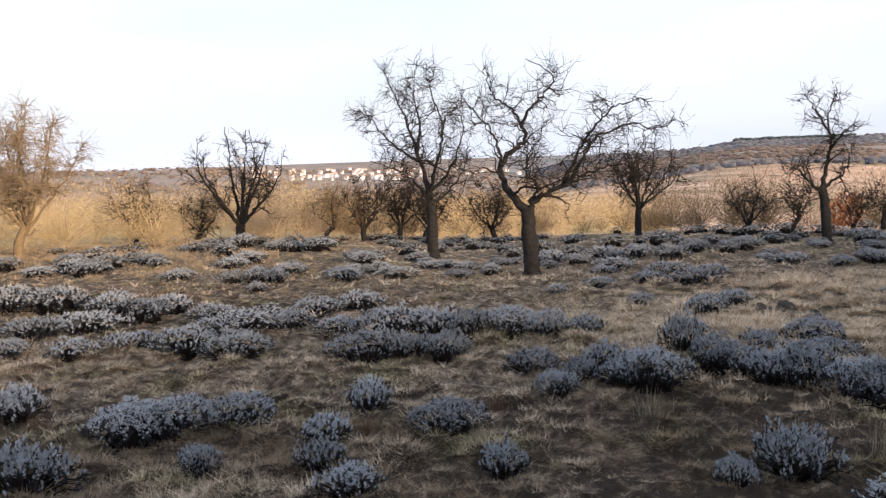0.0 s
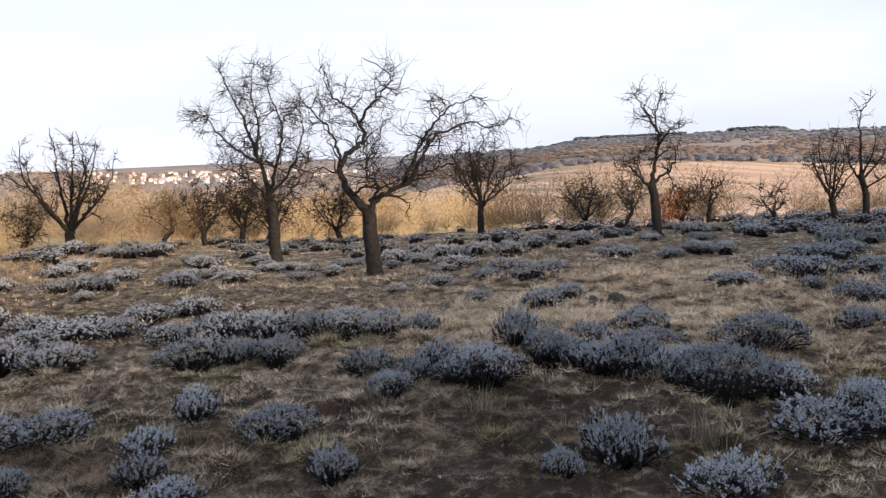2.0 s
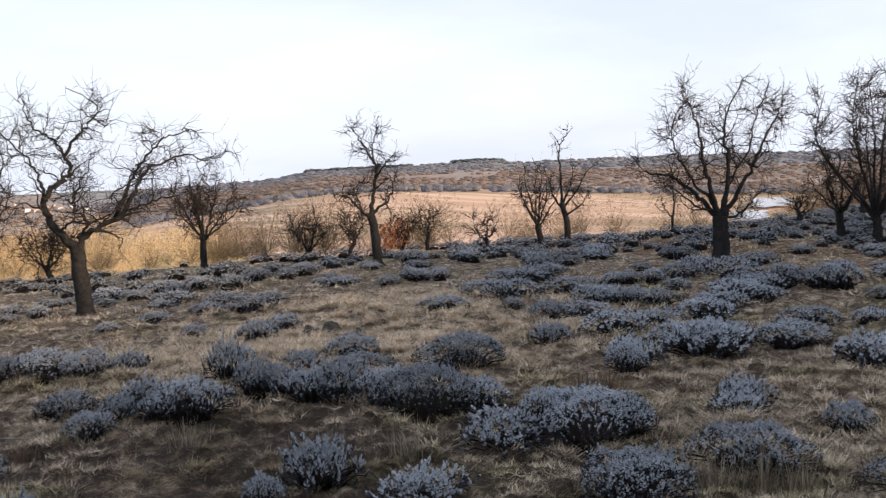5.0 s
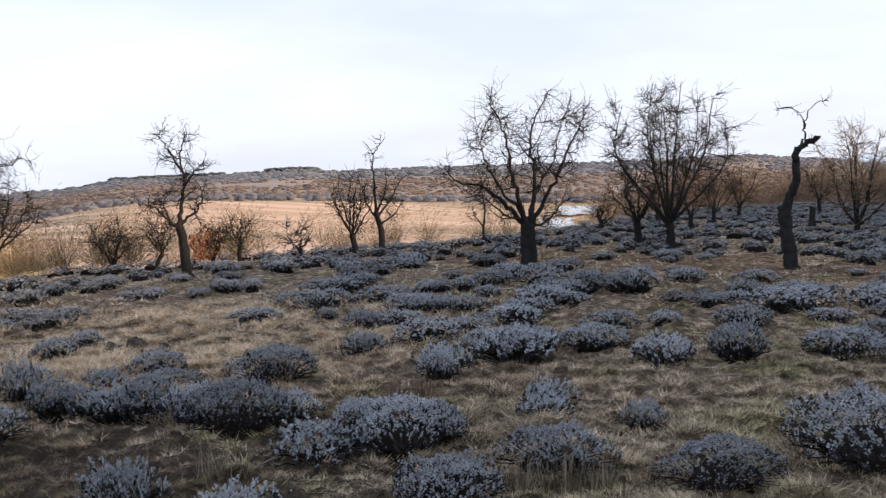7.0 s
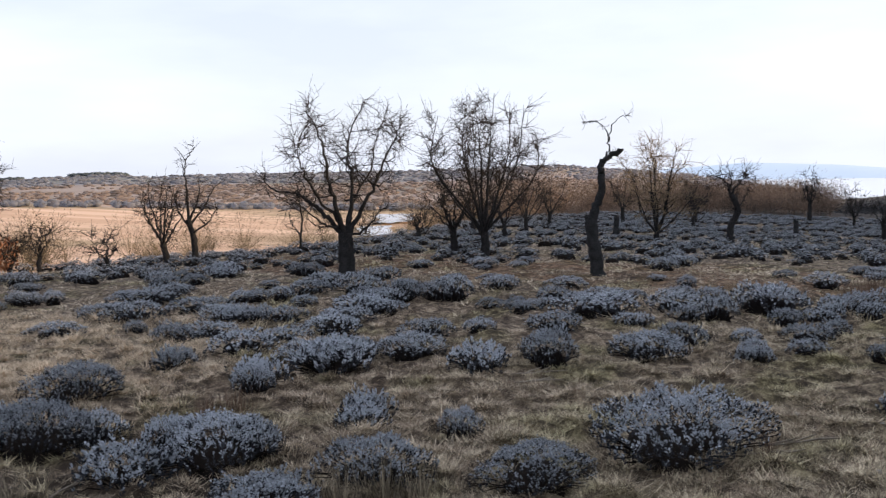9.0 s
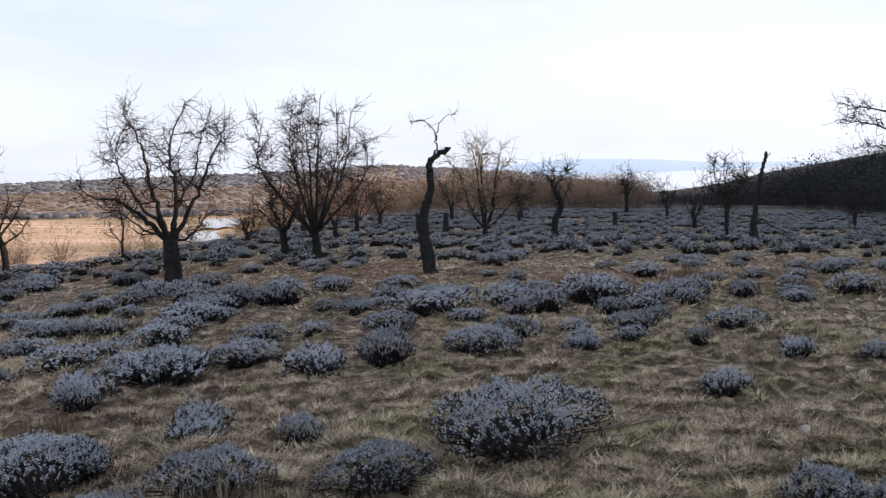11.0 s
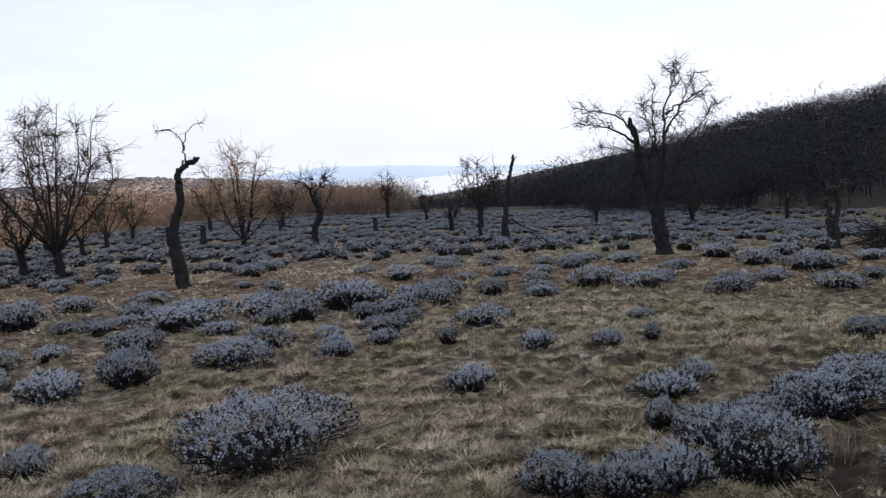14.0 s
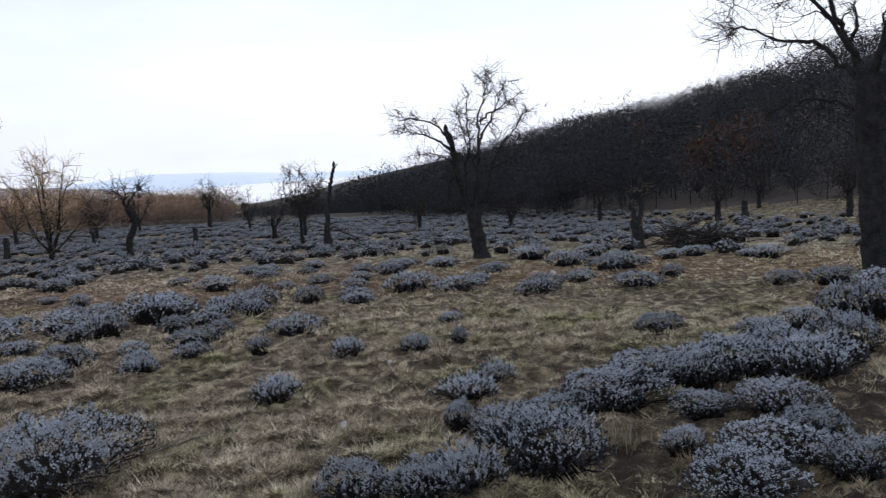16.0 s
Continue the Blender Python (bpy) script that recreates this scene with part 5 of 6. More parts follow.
grass(40000, 2.6, 9.5, 0.041, 21, TUFTS, "tufts of bleached dry winter grass between the shrubs")
grass(26000, 9.5, 34, 0.058, 22, WIDE_TUFTS, "bleached dry winter grass across the shrub field")
grass(9000, 12.5, 33, 0.060, 27, WIDE_TUFTS, "pale matted dry grass towards the rim of the field", -78.0, -2.0, M_GRASS, 0.5, True)
M_DULL = material("short_dead_grass", (0.075, 0.055, 0.04), (0.38, 0.29, 0.21), 0.95, 2.0, 14, 0.0, island=0.5)
mossy(M_DULL)
SHORT = [tuft_template(540 + k, 22, 1.3, 0.42, 0.9) for k in range(5)]
grass(20000, 2.6, 8.5, 0.036, 24, SHORT, "short dull brown dead grass and stalks on the soil", -100.0, 26.0, M_DULL, 0.7, True)
grass(9000, 8.5, 16, 0.055, 25, SHORT, "short dull brown dead grass between the shrubs", -100.0, 26.0, M_DULL, 0.6, True)
M_PALE = material("pale_straw", (0.30, 0.225, 0.155), (0.80, 0.64, 0.46), 0.9, 1.5, 9, 0.0, island=0.4)
grass(7500, 5.6, 12.6, 0.060, 26, TUFTS, "taller pale straw in an open patch between the shrubs", -48.0, -10.0, M_PALE, 0.9, feather=True)
# grass added to catch the low sun, with sunlight in its gold tint
M_GOLD = material("sun_tinted_meadow_grass", (0.28, 0.205, 0.125), (0.62, 0.48, 0.32), 0.9, 1.2, 9, 0.0, island=0.4, through_light=0.3)
grass(5500, 13.5, 26, 0.072, 23, TUFTS, "taller grass tinted gold for sunlight on the field's corner", -6.0, 36.0, M_GOLD, 1.0, feather=True)
# ---- thickets, woods and distance ----
def wood_template(seed, strokes, stem, spread_out, thick):
    """A bare bush or tree one metre high: thin tapered strokes that fan out from a stem."""
    rng = np.random.default_rng(seed)
    v, f = [], []
    def stroke(p, q, r):
        d = q - p
        s = np.cross(d, rng.normal(0, 1, 3))
        s = s / (np.linalg.norm(s) + 1e-9) * r
        n = len(v)
        v.extend([p - s, p + s, q])
        f.append((n, n + 1, n + 2))
    foot = np.array([0, 0, -0.05])
    fork = np.array([rng.normal(0, 0.03), rng.normal(0, 0.03), stem])
    stroke(foot, fork + [0, 0, 0.35], 0.006)
    stroke(foot, fork + [0, 0, 0.3], 0.006)
    for k in range(strokes):
        a = k * 2.4 + rng.uniform(-0.4, 0.4)
        r = spread_out * math.sqrt(rng.uniform(0.02, 1))
        top = stem + (1 - stem) * rng.uniform(0.25, 1.0) * math.sqrt(max(0.05, 1 - (r / spread_out) ** 2 * 0.75))
        tip = np.array([math.cos(a) * r, math.sin(a) * r, top])
        start = fork * 0.7 + tip * rng.uniform(0.05, 0.3)
        start[2] = min(start[2], top * 0.75)
        stroke(start + rng.normal(0, 0.02, 3), tip + rng.normal(0, 0.03, 3), thick * rng.uniform(0.6, 1.3))
    return np.array(v), np.array(f)


def puff_template(seed, flecks, size):
    """A far bare crown one metre high: a loose cloud of small flecks over a short stem."""
    rng = np.random.default_rng(seed)
    v, f = [], []
    for k in range(flecks):
        d = rng.normal(0, 1, 3)
        d /= np.linalg.norm(d)
        c = d * rng.uniform(0.35, 1.0) ** 0.5 * np.array([0.5, 0.5, 0.42]) + np.array([0, 0, 0.5])
        a, b = rng.normal(0, size, 3), rng.normal(0, size, 3)
        n = len(v)
        v += [c - a * 0.5, c + b, c + a * 0.5]
        f.append((n, n + 1, n + 2))
    return np.array(v), np.array(f)


def dome_template(seed):
    """The crown of a far tree one metre high: an uneven rounded dome."""
    rng = np.random.default_rng(seed)
    bm = bmesh.new()
    bmesh.ops.create_icosphere(bm, subdivisions=2, radius=1.0)
    for v in bm.verts:
        n = noise.noise(v.co * 1.6 + Vector((seed * 2.3, 0, 0))) * 0.5 + noise.noise(v.co * 4.0 + Vector((0, seed * 1.1, 0))) * 0.35 + rng.uniform(-0.08, 0.08)
        v.co = v.co * (0.72 + n)
    bm.verts.index_update()
    v = np.array([p.co for p in bm.verts]) * [0.5, 0.5, 0.5] + [0, 0, 0.45]
    f = np.array([[p.index for p in face.verts] for face in bm.faces])
    bm.free()
    return v, f


def twig_cloud(seed, count, length, thick, low=0.2, reach=1.0):
    """Slivers of twig that fill a crown one metre high, most of them near its skin."""
    rng = np.random.default_rng(seed)
    v, f = [], []
    lump = rng.uniform(0, 6.28, 3)
    for k in range(count):
        d = rng.normal(0, 1, 3)
        d /= np.linalg.norm(d)
        a = math.atan2(d[1], d[0])
        r = reach * rng.uniform(0.15, 1.0) ** 0.45 * (1 + 0.2 * math.sin(2 * a + lump[0]) + 0.15 * math.sin(3 * a + lump[1] + 2 * d[2]))
        c = d * r * np.array([0.48, 0.48, (1 - low) / 2]) + np.array([0, 0, (1 + low) / 2])
        w = d * 0.7 + np.array([0, 0, 0.5]) + rng.normal(0, 0.55, 3)
        w *= length * rng.uniform(0.5, 1.3) / np.linalg.norm(w)
        side = np.cross(w, rng.normal(0, 1, 3))
        side *= thick / (np.linalg.norm(side) + 1e-9)
        n = len(v)
        v += [c - w * 0.5 - side, c - w * 0.5 + side, c + w * 0.5]
        f.append((n, n + 1, n + 2))
    return np.array(v), np.array(f)


def woods(name, label, kinds, spots, mat, seed):
    """One stretch of woodland: spots are x, y, height, width."""
    rng = np.random.default_rng(seed)
    s = np.asarray(spots)
    which = rng.integers(0, len(kinds), len(s))
    groups = []
    for k in range(len(kinds)):
        on = s[which == k]
        if len(on):
            groups.append(spread(kinds[k], np.stack([on[:, 0], on[:, 1], ground_z(on[:, 0], on[:, 1])], -1), rng.uniform(0, 6.28, len(on)), np.stack([on[:, 3], on[:, 3], on[:, 2]], -1)))
    return tagged(new(name, mesh_from(name, *merged(groups), [mat], smooth=kinds is FARW)), label, "woodland", kind="stuff")


def scatter(count, az0, az1, d0, d1, h0, h1, rng, wide=1.0, keep=None):
    out = []
    while len(out) < count:
        az, d = rng.uniform(az0, az1), math.sqrt(rng.uniform(d0 ** 2, d1 ** 2))
        x, y = bearing_xy(az, d)
        if keep and not keep(az, d, x, y):
            continue
        h = rng.uniform(h0, h1)
        out.append((x, y, h, h * wide * rng.uniform(0.8, 1.25)))
    return out


rng = np.random.default_rng(77)
BUSH = [merged([wood_template(600 + k, 70, 0.10, 0.5, 0.0030), twig_cloud(660 + k, 430, 0.085, 0.0030, 0.02)]) for k in range(5)]
WOOD = [merged([wood_template(620 + k, 40, 0.2, 0.42, 0.0036), twig_cloud(680 + k, 430, 0.070, 0.0036, 0.12)]) for k in range(6)]
DENSE = [merged([wood_template(765 + k, 2, 0.2, 0.3, 0.004), puff_template(770 + k, 300, 0.020)]) for k in range(5)]
FARW = [merged([dome_template(640 + k), puff_template(640 + k, 30, 0.07)]) for k in range(6)]


def past_rim(lo, hi):
    return lambda az, d, x, y: lo < d - float(np.interp(az, BEARING, RIM)) < hi


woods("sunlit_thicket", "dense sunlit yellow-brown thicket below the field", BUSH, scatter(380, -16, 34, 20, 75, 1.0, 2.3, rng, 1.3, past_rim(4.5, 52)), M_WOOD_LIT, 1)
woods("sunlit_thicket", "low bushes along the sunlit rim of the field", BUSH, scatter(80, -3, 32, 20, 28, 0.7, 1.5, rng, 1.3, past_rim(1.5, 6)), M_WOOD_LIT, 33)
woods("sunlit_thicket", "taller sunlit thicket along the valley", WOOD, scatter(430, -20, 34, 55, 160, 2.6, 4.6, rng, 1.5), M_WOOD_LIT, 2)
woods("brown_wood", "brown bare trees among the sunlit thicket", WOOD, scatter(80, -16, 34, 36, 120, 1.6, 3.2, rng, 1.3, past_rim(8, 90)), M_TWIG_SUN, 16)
woods("brown_thicket", "bare brown bushes along the rim of the field", BUSH, scatter(60, -34, 2, 22, 34, 1.0, 1.9, rng, 0.9, past_rim(0.5, 7)), M_TWIG_PALE, 3)
woods("brown_thicket", "low bare bushes on the rim above the field", BUSH, scatter(60, -58, -20, 22, 60, 0.7, 1.6, rng, 1.0, past_rim(0.5, 9)), M_TWIG_PALE, 4)
RUSSET = [merged([wood_template(790, 60, 0.1, 0.45, 0.006), puff_template(791, 260, 0.05)])]
for bush_az, bush_d, bush_h in ((-30.1, 20.6, 0.75), (-31.0, 20.9, 0.85), (-30.5, 21.4, 0.95)):
    woods("russet_bush", "bush with withered russet leaves on the rim", RUSSET, [(*bearing_xy(bush_az, bush_d), bush_h, 0.55)], M_RUST, 5)
woods("valley_wood", "brown bare trees beyond the shrub field", WOOD, scatter(230, -69, -54.5, 48, 130, 2.0, 3.5, rng, 1.1, past_rim(0.5, 50)) + scatter(240, -77, -69, 48, 130, 1.7, 2.8, rng, 1.2, past_rim(0.5, 28)), M_VALLEY, 6)
woods("valley_wood", "dark bare trees at the foot of the ridge", WOOD, scatter(170, -83, -71, 60, 130, 0.9, 1.6, rng, 1.6, past_rim(-1, 70)), M_WOODS_SHADED, 15)


def ridge_q(x, y):
    return x * RIDGE_N[0] + (y - ORIGIN_Y) * RIDGE_N[1]


woods("ridge_wood", "dark leafless wood covering the shaded ridge", DENSE, scatter(760, -125, -77, 60, 320, 3.6, 5.2, rng, 1.45, lambda az, d, x, y: 55 < ridge_q(x, y) < 135), M_WOODS_SHADED, 7)
woods("ridge_wood", "dark leafless wood at the foot of the ridge", WOOD, scatter(420, -125, -77, 40, 220, 3.0, 5.4, rng, 1.35, lambda az, d, x, y: float(wood_foot(x, y)) + 5 < ridge_q(x, y) < 58), M_WOODS_SHADED, 17)
woods("ridge_wood", "rounded dark bare trees along the foot of the wood", WOOD, scatter(230, -122, -80, 33, 105, 2.2, 3.6, rng, 1.35, lambda az, d, x, y: 0.5 < ridge_q(x, y) - float(wood_foot(x, y)) < 11), M_WOODS_SHADED, 21)
# added dark flecks, paint the gloom between the trees
woods("ridge_wood", "dark twig flecks that fill in the shade inside the wood", DENSE, scatter(300, -124, -78, 36, 240, 2.4, 4.6, rng, 1.5, lambda az, d, x, y: float(wood_foot(x, y)) + 3 < ridge_q(x, y) < 80), M_WOODS_SHADED, 22)
woods("ridge_wood", "dark bare trees along the far end of the field", DENSE, scatter(220, -105, -76.5, 58, 150, 1.8, 3.2, rng, 1.3, lambda az, d, x, y: ridge_q(x, y) > (9 if d > 60 else 14) - max(0, (d - 80) * 0.1)), M_WOODS_SHADED, 18)
woods("ridge_wood", "dark bare wood on the falling end of the ridge", DENSE, scatter(300, -88, -76.5, 120, 430, 2.4, 3.8, rng, 1.4, lambda az, d, x, y: 1 < ridge_q(x, y) < 60), M_WOODS_SHADED, 19)
woods("ridge_wood", "leafless wood on the ridge", FARW, scatter(400, -250, -127, 40, 420, 1.4, 2.4, rng, 1.4, lambda az, d, x, y: 20 < ridge_q(x, y) < 62), M_WOODS_SHADED, 8)
woods("wood_edge", "bare undergrowth at the edge of the dark wood", BUSH, scatter(200, -122, -78, 32, 110, 0.9, 1.8, rng, 1.5, lambda az, d, x, y: 0.8 < ridge_q(x, y) - float(wood_foot(x, y)) < 14), M_WOODS_SHADED, 13)
LEAFY = [puff_template(760, 420, 0.045)]
woods("russet_tree", "oak with withered russet leaves in the dark wood", LEAFY, [(*bearing_xy(-105.7, 44), 3.7, 2.9), (*bearing_xy(-107.2, 45.5), 3.9, 2.2), (*bearing_xy(-104.1, 45), 3.0, 1.8), (*bearing_xy(-101.2, 60), 4.4, 1.6)], M_OAK_RUST, 9)
def clumped(az, d, x, y):
    return noise.noise((x * 0.008, y * 0.008, 0)) + noise.noise((x * 0.03, y * 0.03, 0)) * 0.6 > -0.4


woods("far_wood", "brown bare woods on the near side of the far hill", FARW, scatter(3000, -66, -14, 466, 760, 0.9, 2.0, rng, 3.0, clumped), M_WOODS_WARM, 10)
woods("far_wood", "bare woods along the top of the far hill, greyed with haze", FARW, scatter(2400, -76, -14, 760, 1130, 1.4, 2.8, rng, 3.0, clumped), M_WOODS_GREY, 14)
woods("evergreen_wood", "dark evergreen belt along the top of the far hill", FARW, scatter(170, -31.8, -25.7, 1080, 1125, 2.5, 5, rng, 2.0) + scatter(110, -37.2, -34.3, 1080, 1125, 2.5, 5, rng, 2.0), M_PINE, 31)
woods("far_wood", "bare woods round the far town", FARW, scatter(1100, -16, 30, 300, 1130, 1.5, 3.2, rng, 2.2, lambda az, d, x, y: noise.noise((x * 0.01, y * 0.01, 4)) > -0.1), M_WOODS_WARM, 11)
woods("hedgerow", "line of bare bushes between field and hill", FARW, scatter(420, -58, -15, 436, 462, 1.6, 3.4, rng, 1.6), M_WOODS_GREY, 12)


# ---- far town ----
M_WALL = material("rendered_walls", (0.74, 0.78, 0.86), (0.84, 0.87, 0.93), 0.9, 0.05, 1, 0.0, random_tint=0.4)
M_ROOF = material("clay_roofs", (0.40, 0.27, 0.22), (0.56, 0.42, 0.36), 0.9, 0.05, 1, 0.0, random_tint=0.5)
M_PANE = material("dark_window_panes", (0.05, 0.06, 0.07), (0.12, 0.13, 0.15), 0.3, 1, 5, 0.0)


def house_meshes(w, d, h, r):
    wall = bmesh.new()
    a = [wall.verts.new(p) for p in ((-w, -d, -4), (w, -d, -4), (w, d, -4), (-w, d, -4), (-w, -d, h), (w, -d, h), (w, d, h), (-w, d, h), (-w, 0, h + r), (w, 0, h + r))]
    for f in ((0, 1, 5, 4), (2, 3, 7, 6), (1, 2, 6, 9, 5), (3, 0, 4, 8, 7)):
        wall.faces.new([a[k] for k in f])
    wm = bpy.data.meshes.new("wall")
    wall.to_mesh(wm)
    wm.materials.append(M_WALL)
    roof = bmesh.new()
    o, t = 0.25, 0.2
    slope = r / d
    for sgn in (-1, 1):
        lo, hi = (sgn * (d + o), h - slope * o), (0.0, h + r)
        b = [roof.verts.new(p) for p in ((-w - o, lo[0], lo[1]), (w + o, lo[0], lo[1]), (w + o, hi[0], hi[1]), (-w - o, hi[0], hi[1]), (-w - o, lo[0], lo[1] + t), (w + o, lo[0], lo[1] + t), (w + o, hi[0], hi[1] + t), (-w - o, hi[0], hi[1] + t))]
        for f in ((0, 1, 2, 3), (4, 5, 6, 7), (0, 1, 5, 4), (1, 2, 6, 5), (3, 0, 4, 7)):
            roof.faces.new([b[k] for k in f])
    rm = bpy.data.meshes.new("roof")
    roof.to_mesh(rm)
    rm.materials.append(M_ROOF)
    pane = bmesh.new()
    bmesh.ops.create_cube(pane, size=1.0, matrix=Matrix.Diagonal((0.4, 0.06, 0.5, 1)))
    pm = bpy.data.meshes.new("window")
    pane.to_mesh(pm)
    pm.materials.append(M_PANE)
    return wm, rm, pm


KINDS = [(1.2, 1.0, 1.5, 0.7), (1.6, 1.1, 1.7, 0.7), (1.0, 0.9, 1.3, 0.6), (2.1, 1.2, 2.0, 0.6)]
KIND_MESH = [house_meshes(*k) for k in KINDS]
for k in range(120):
    az = rng.uniform(-7.8, 2.6) if k < 108 else rng.uniform(-14, -8)
    d = rng.uniform(760, 1090)
    hx, hy = bearing_xy(az, d)
    n = int(rng.integers(4))
    w, dd, hh, rr = KINDS[n]
    wm, rm, pm = KIND_MESH[n]
    house = new("house")
    house.matrix_world = pose(hx, hy, float(ground_z(hx, hy)) + 1.0, 0, 0, rng.uniform(-50, 50))
    tagged(house, "pale rendered house with a clay roof in the far town", "house", "houses of the far town")
    part("wall", wm, house)
    part("roof", rm, house)
    for wx in (-w * 0.55, w * 0.05, w * 0.6):
        p = part("window", pm, house)
        p.location = (wx, -dd - 0.02, hh * 0.62)

# ---- pond, lake and mountains ----
M_WATER = bpy.data.materials.new("water_with_sky_sheen")
M_WATER.use_nodes = True
wb = M_WATER.node_tree.nodes["Principled BSDF"]
# near-white base paints the bright sky that the lake would mirror
wb.inputs["Base Color"].default_value = (0.74, 0.78, 0.82, 1)
wb.inputs["Roughness"].default_value = 0.25


def sheet(name, az0, az1, d0, d1, z, mat, label, steps=40):
    a = np.linspace(az0, az1, steps)
    v = [(*bearing_xy(b, d), z) for d in (d0, d1) for b in a]
    f = [(k + 1, k, steps + k, steps + k + 1) for k in range(steps - 1)]
    return tagged(new(name, mesh_from(name, v, f, [mat])), label, "water", kind="structure")


sheet("water", -100, -58, 2300, 4700, -116.5, M_WATER, "pale bright lake in the distance")
M_MOUNT = bpy.data.materials.new("haze_painted_mountain")
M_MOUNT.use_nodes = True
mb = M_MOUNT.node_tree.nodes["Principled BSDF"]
# haze is painted on: light blue base plus a blue glow
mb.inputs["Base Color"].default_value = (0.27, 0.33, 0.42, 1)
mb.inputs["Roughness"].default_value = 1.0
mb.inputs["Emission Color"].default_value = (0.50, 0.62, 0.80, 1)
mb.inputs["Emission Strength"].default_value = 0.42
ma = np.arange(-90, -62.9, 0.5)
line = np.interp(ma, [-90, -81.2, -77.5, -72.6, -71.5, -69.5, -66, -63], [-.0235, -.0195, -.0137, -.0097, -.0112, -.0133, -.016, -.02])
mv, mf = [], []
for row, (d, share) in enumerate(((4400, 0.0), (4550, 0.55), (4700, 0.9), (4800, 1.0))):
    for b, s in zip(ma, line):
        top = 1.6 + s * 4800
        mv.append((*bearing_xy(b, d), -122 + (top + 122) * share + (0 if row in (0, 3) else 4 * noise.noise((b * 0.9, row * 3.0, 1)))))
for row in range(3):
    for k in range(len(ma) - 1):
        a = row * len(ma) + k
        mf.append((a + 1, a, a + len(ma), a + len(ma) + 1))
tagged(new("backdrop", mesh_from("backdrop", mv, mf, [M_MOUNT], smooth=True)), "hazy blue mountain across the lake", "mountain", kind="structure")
# ---- patches of ice and frost on the low field ----
M_ICE = material("frosted_ice", (0.58, 0.60, 0.64), (0.80, 0.80, 0.82), 0.45, 0.05, 0.5, 0.1)


def ground_patch(name, az0, az1, d0, d1, mat, label, lift=0.25):
    """A thin sheet that follows the ground, with an uneven outline."""
    us, ws = np.linspace(0, 1, 24), np.linspace(0, 1, 14)
    v = []
    for w in ws:
        for u in us:
            bend = 0.06 * math.sin(9 * w + 2) + 0.04 * math.sin(21 * w)
            wave = 0.05 * math.sin(7 * u) + 0.03 * math.sin(17 * u + 1)
            x, y = bearing_xy(az0 + (az1 - az0) * (u + bend), d0 + (d1 - d0) * (w + wave))
            v.append((x, y, float(ground_z(x, y)) + lift))
    f = [(r * 24 + c, r * 24 + c + 1, (r + 1) * 24 + c + 1, (r + 1) * 24 + c) for r in range(13) for c in range(23)]
    return tagged(new(name, mesh_from(name, v, f, [mat])), label, "water", kind="structure")


M_ICE.node_tree.nodes["Principled BSDF"].inputs["Specular IOR Level"].default_value = 0.6
M_ICE.node_tree.nodes["Principled BSDF"].inputs["Roughness"].default_value = 0.18
ground_patch("water", -52.1, -50.2, 205, 250, M_ICE, "pale frozen pond on the low field", 0.6)
ground_patch("water", -53.4, -51.3, 275, 385, M_ICE, "frozen strip of water beyond the pond", 0.6)


# ---- stones, sticks and tall tussocks ----
ROCKS = [(3.96, 7.66, 0.085), (4.12, 7.55, 0.105), (4.06, 7.74, 0.08), (4.36, 7.44, 0.065), (3.84, 7.56, 0.06), (4.22, 7.66, 0.07)]
PEBBLES = [(6.06, 0.39, 0.035), (5.48, -0.25, 0.04), (6.05, 0.87, 0.03), (6.09, -0.12, 0.03), (13.3, -2.2, 0.07), (5.0, 0.2, 0.02), (5.8, 1.0, 0.02), (7.1, -0.4, 0.03)]
STICKS = [(6.01, 2.93, 0.5, -0.6), (5.86, 2.75, 0.35, -0.9), (4.62, 1.15, 0.5, 0.9), (4.47, 2.33, 0.45, 0.6), (5.10, 0.95, 0.55, -1.4), (5.0, 0.85, 0.4, -0.9), (4.85, 1.1, 0.35, 1.2), (5.40, -0.3, 0.22, 0.4), (2.75, 3.55, 0.4, 0.3), (1.0, 5.3, 0.5, 2.6)]
TUSSOCKS = [(2.62, 3.67, 0.24), (3.64, 2.17, 0.30), (3.50, 2.32, 0.26), (3.74, 2.02, 0.24), (0.70, 4.29, 0.2), (1.69, 4.54, 0.22), (1.15, 5.0, 0.24), (4.95, -1.7, 0.2), (3.3, 4.9, 0.26), (2.2, 5.9, 0.25)]
WEEDS = [(12.6, 1.7, 0.34), (12.75, 1.5, 0.3), (12.5, 1.95, 0.3), (13.6, 1.9, 0.36), (0.25, 4.55, 0.14), (-1.8, 5.3, 0.16), (0.1, 4.75, 0.16), (4.3, 3.9, 0.25), (4.15, 4.0, 0.22), (5.05, 0.75, 0.18), (0.9, 4.95, 0.15)]

def stone(x, y, size, seed, mat, label):
    rng = np.random.default_rng(seed)
    bm = bmesh.new()
    bmesh.ops.create_icosphere(bm, subdivisions=2, radius=1.0)
    for v in bm.verts:
        n = noise.noise(v.co * 1.4 + Vector((seed * 3.1, 0, 0))) * 0.7 + noise.noise(v.co * 3.0 + Vector((0, seed * 1.7, 0))) * 0.35
        v.co = v.co * (1 + n)
        v.co = Vector((v.co.x * size * rng.uniform(0.97, 1.03), v.co.y * size * 0.8, v.co.z * size * 0.95))
    me = bpy.data.meshes.new("stone")
    bm.to_mesh(me)
    me.materials.append(mat)
    ob = new("stone", me)
    ob.matrix_world = pose(x, y, float(ground_z(x, y)) + float(turf_bump([x], [y])[0]) + size * (0.4 if size > 0.055 else 0.1), 0, 0, seed * 47)
    return tagged(ob, label, "stone")


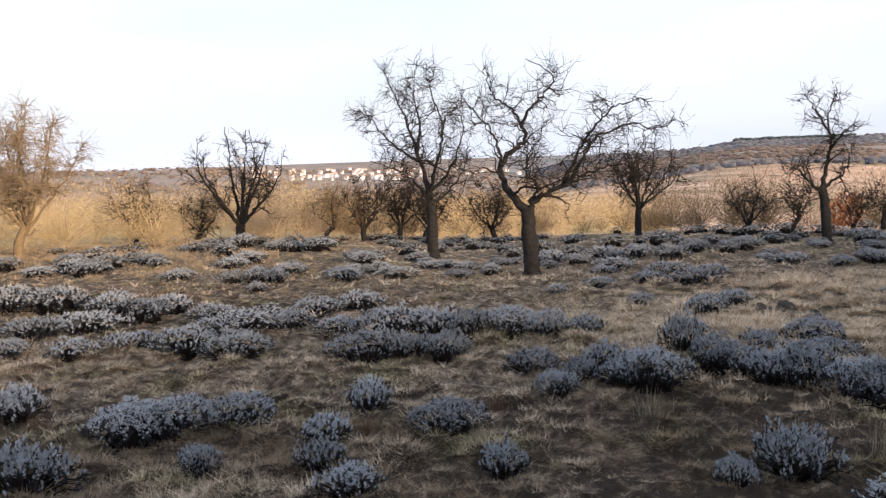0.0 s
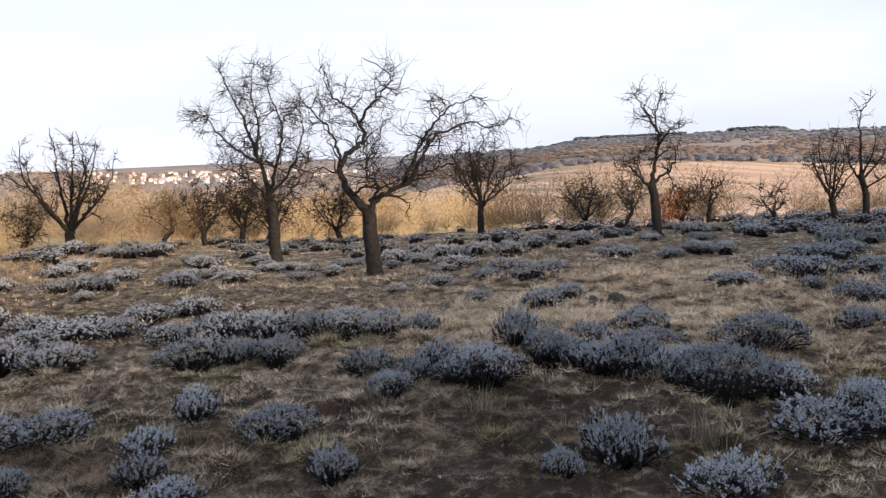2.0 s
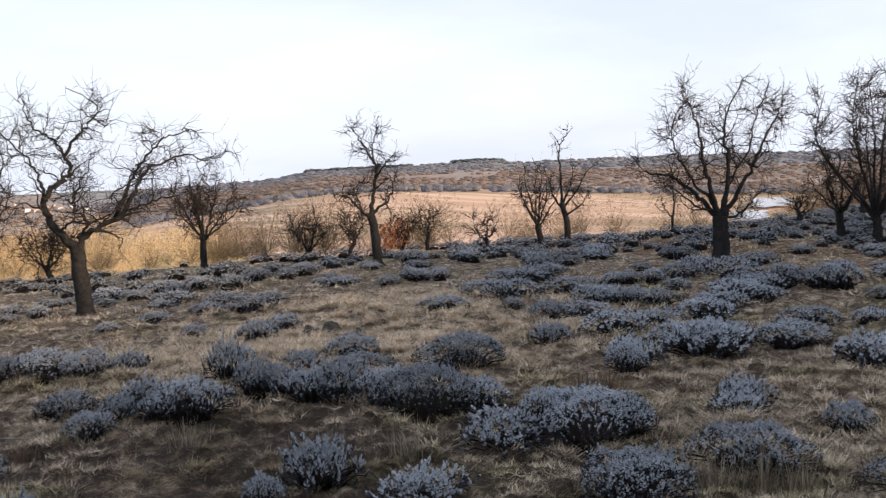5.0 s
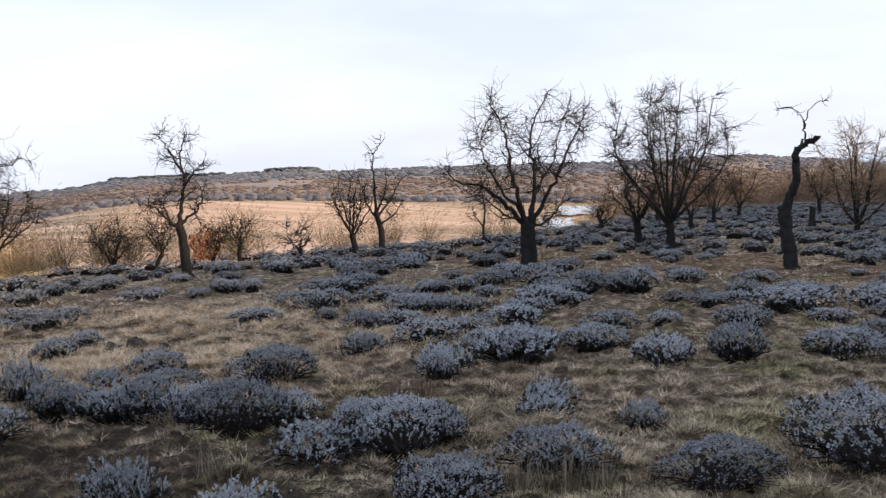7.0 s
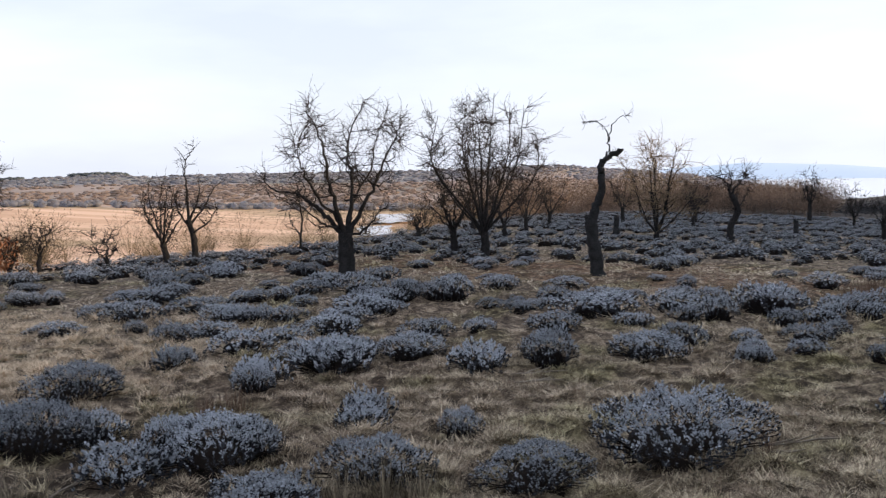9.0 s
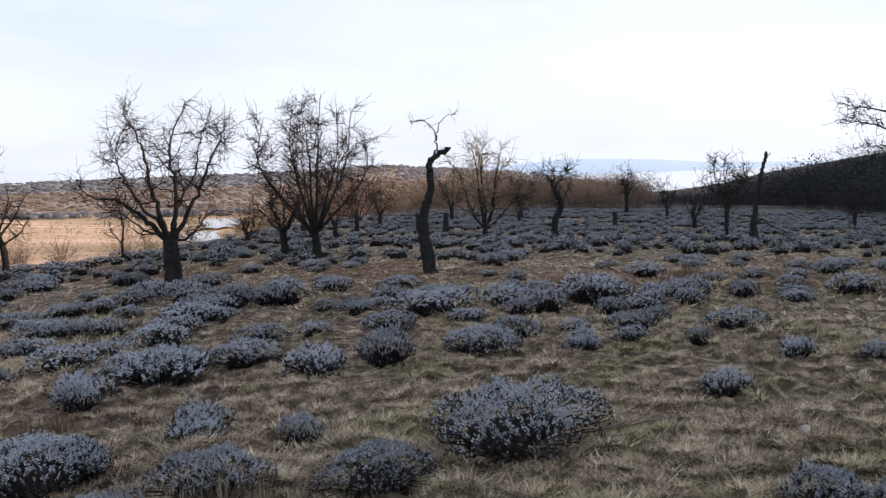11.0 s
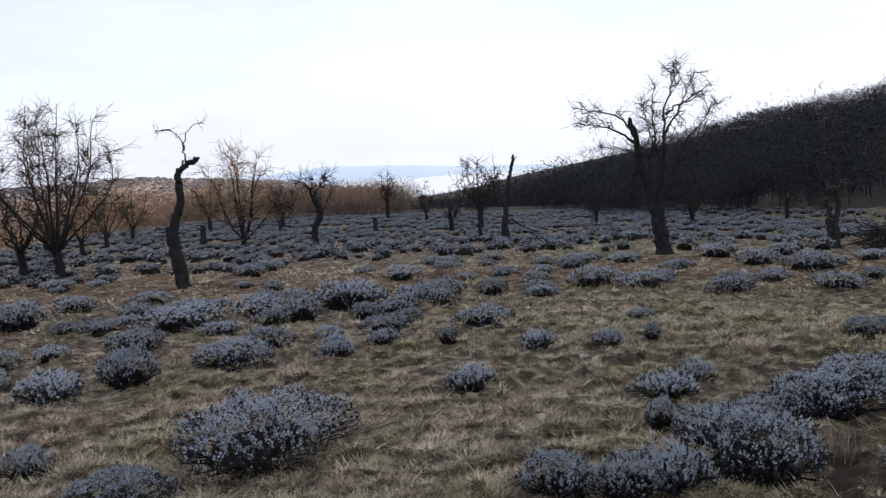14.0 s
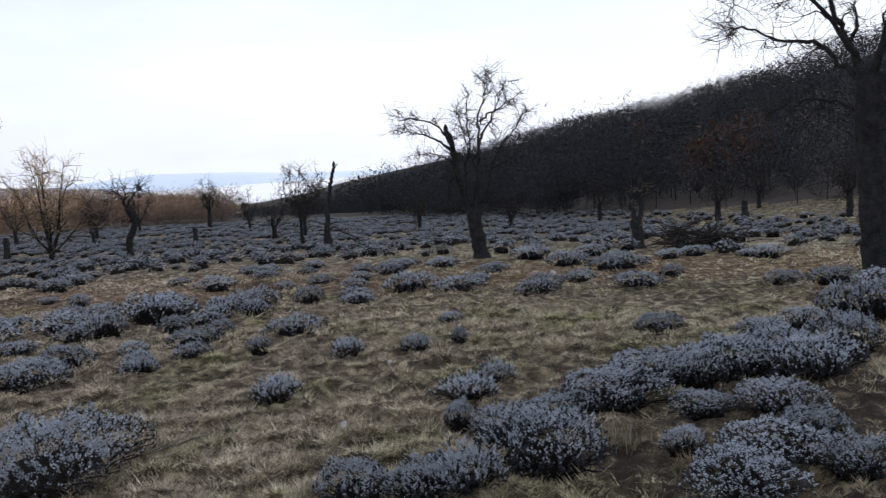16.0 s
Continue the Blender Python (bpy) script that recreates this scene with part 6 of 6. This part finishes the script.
M_DARK_STONE = material("dark_lichened_stone", (0.022, 0.020, 0.018), (0.10, 0.088, 0.075), 0.95, 10, 60, 0.6)
for k, (sx, sy, size) in enumerate(ROCKS):
    stone(sx, sy, size, k + 1, M_DARK_STONE, "dark weathered stone lying in dry grass")
for k, (sx, sy, size) in enumerate(PEBBLES):
    stone(sx, sy, size * 0.72, k + 20, M_STONE, "small pale stone on the turf")

M_STICK = material("bleached_stick", (0.10, 0.08, 0.065), (0.30, 0.26, 0.21), 0.9, 8, 60, 0.3)


def fallen_stick(x, y, length, turn, seed):
    rng = np.random.default_rng(seed)
    d = np.array([math.cos(turn), math.sin(turn), 0.05])
    main = shoot((0, 0, 0.02), d, length, 6, rng, 0.09, 0.0)
    main[:, 2] = np.clip(main[:, 2], 0.015, 0.10)
    parts = [tube(main, np.linspace(0.007, 0.003, 7), 5)]
    for k in (2, 3, 4):
        side = d + rng.normal(0, 0.5, 3) * [1, 1, 0.3]
        parts.append(tube(shoot(main[k], side / np.linalg.norm(side), length * 0.3, 3, rng, 0.15, 0.03), [0.006, 0.005, 0.004, 0.002], 4))
    ob = new("fallen_stick", mesh_from("fallen_stick", *merged(parts), [M_STICK], smooth=True))
    ob.location = (x, y, float(ground_z(x, y)))
    return tagged(ob, "bleached fallen stick lying on the turf", "stick")


for k, (sx, sy, length, turn) in enumerate(STICKS):
    fallen_stick(sx, sy, length, turn, 40 + k)

M_STRAW = material("tall_straw", (0.09, 0.073, 0.053), (0.34, 0.285, 0.205), 0.9, 3, 9, 0.0, island=0.7)
M_WEED = material("russet_weed", (0.075, 0.048, 0.034), (0.19, 0.125, 0.085), 0.9, 3, 9, 0.0, island=0.6)
TALL = [tuft_template(700 + k, 130, 0.55, 0.28) for k in range(3)]
TALL_MESH = [mesh_from("tall_tussock", v, f, [M_STRAW]) for v, f in TALL]
WEED_MESH = [mesh_from("dry_weed", v, f, [M_WEED]) for v, f in TALL]
rng = np.random.default_rng(9)


def tussock(x, y, h, meshes, name, label):
    ob = new(name, meshes[int(rng.integers(3))])
    ob.matrix_world = Matrix.LocRotScale((x, y, float(ground_z(x, y))), Euler((0, 0, rng.uniform(0, 6.28))), (h * 0.6, h * 0.6, h))
    return tagged(ob, label, "grass", kind="stuff")


for tx, ty, h in TUSSOCKS:
    tussock(tx, ty, h, TALL_MESH, "tall_tussock", "tall tussock of pale dry straw beside a shrub")
for _ in range(60):
    d, az = math.sqrt(rng.uniform(16, 170)), rng.uniform(-115, 20)
    tx, ty = bearing_xy(az, d)
    tussock(tx, ty, rng.uniform(0.10, 0.2), TALL_MESH, "tall_tussock", "tussock of pale dry straw")
for tx, ty, h in WEEDS:
    tussock(tx, ty, h, WEED_MESH, "dry_weed", "clump of dry russet weeds")
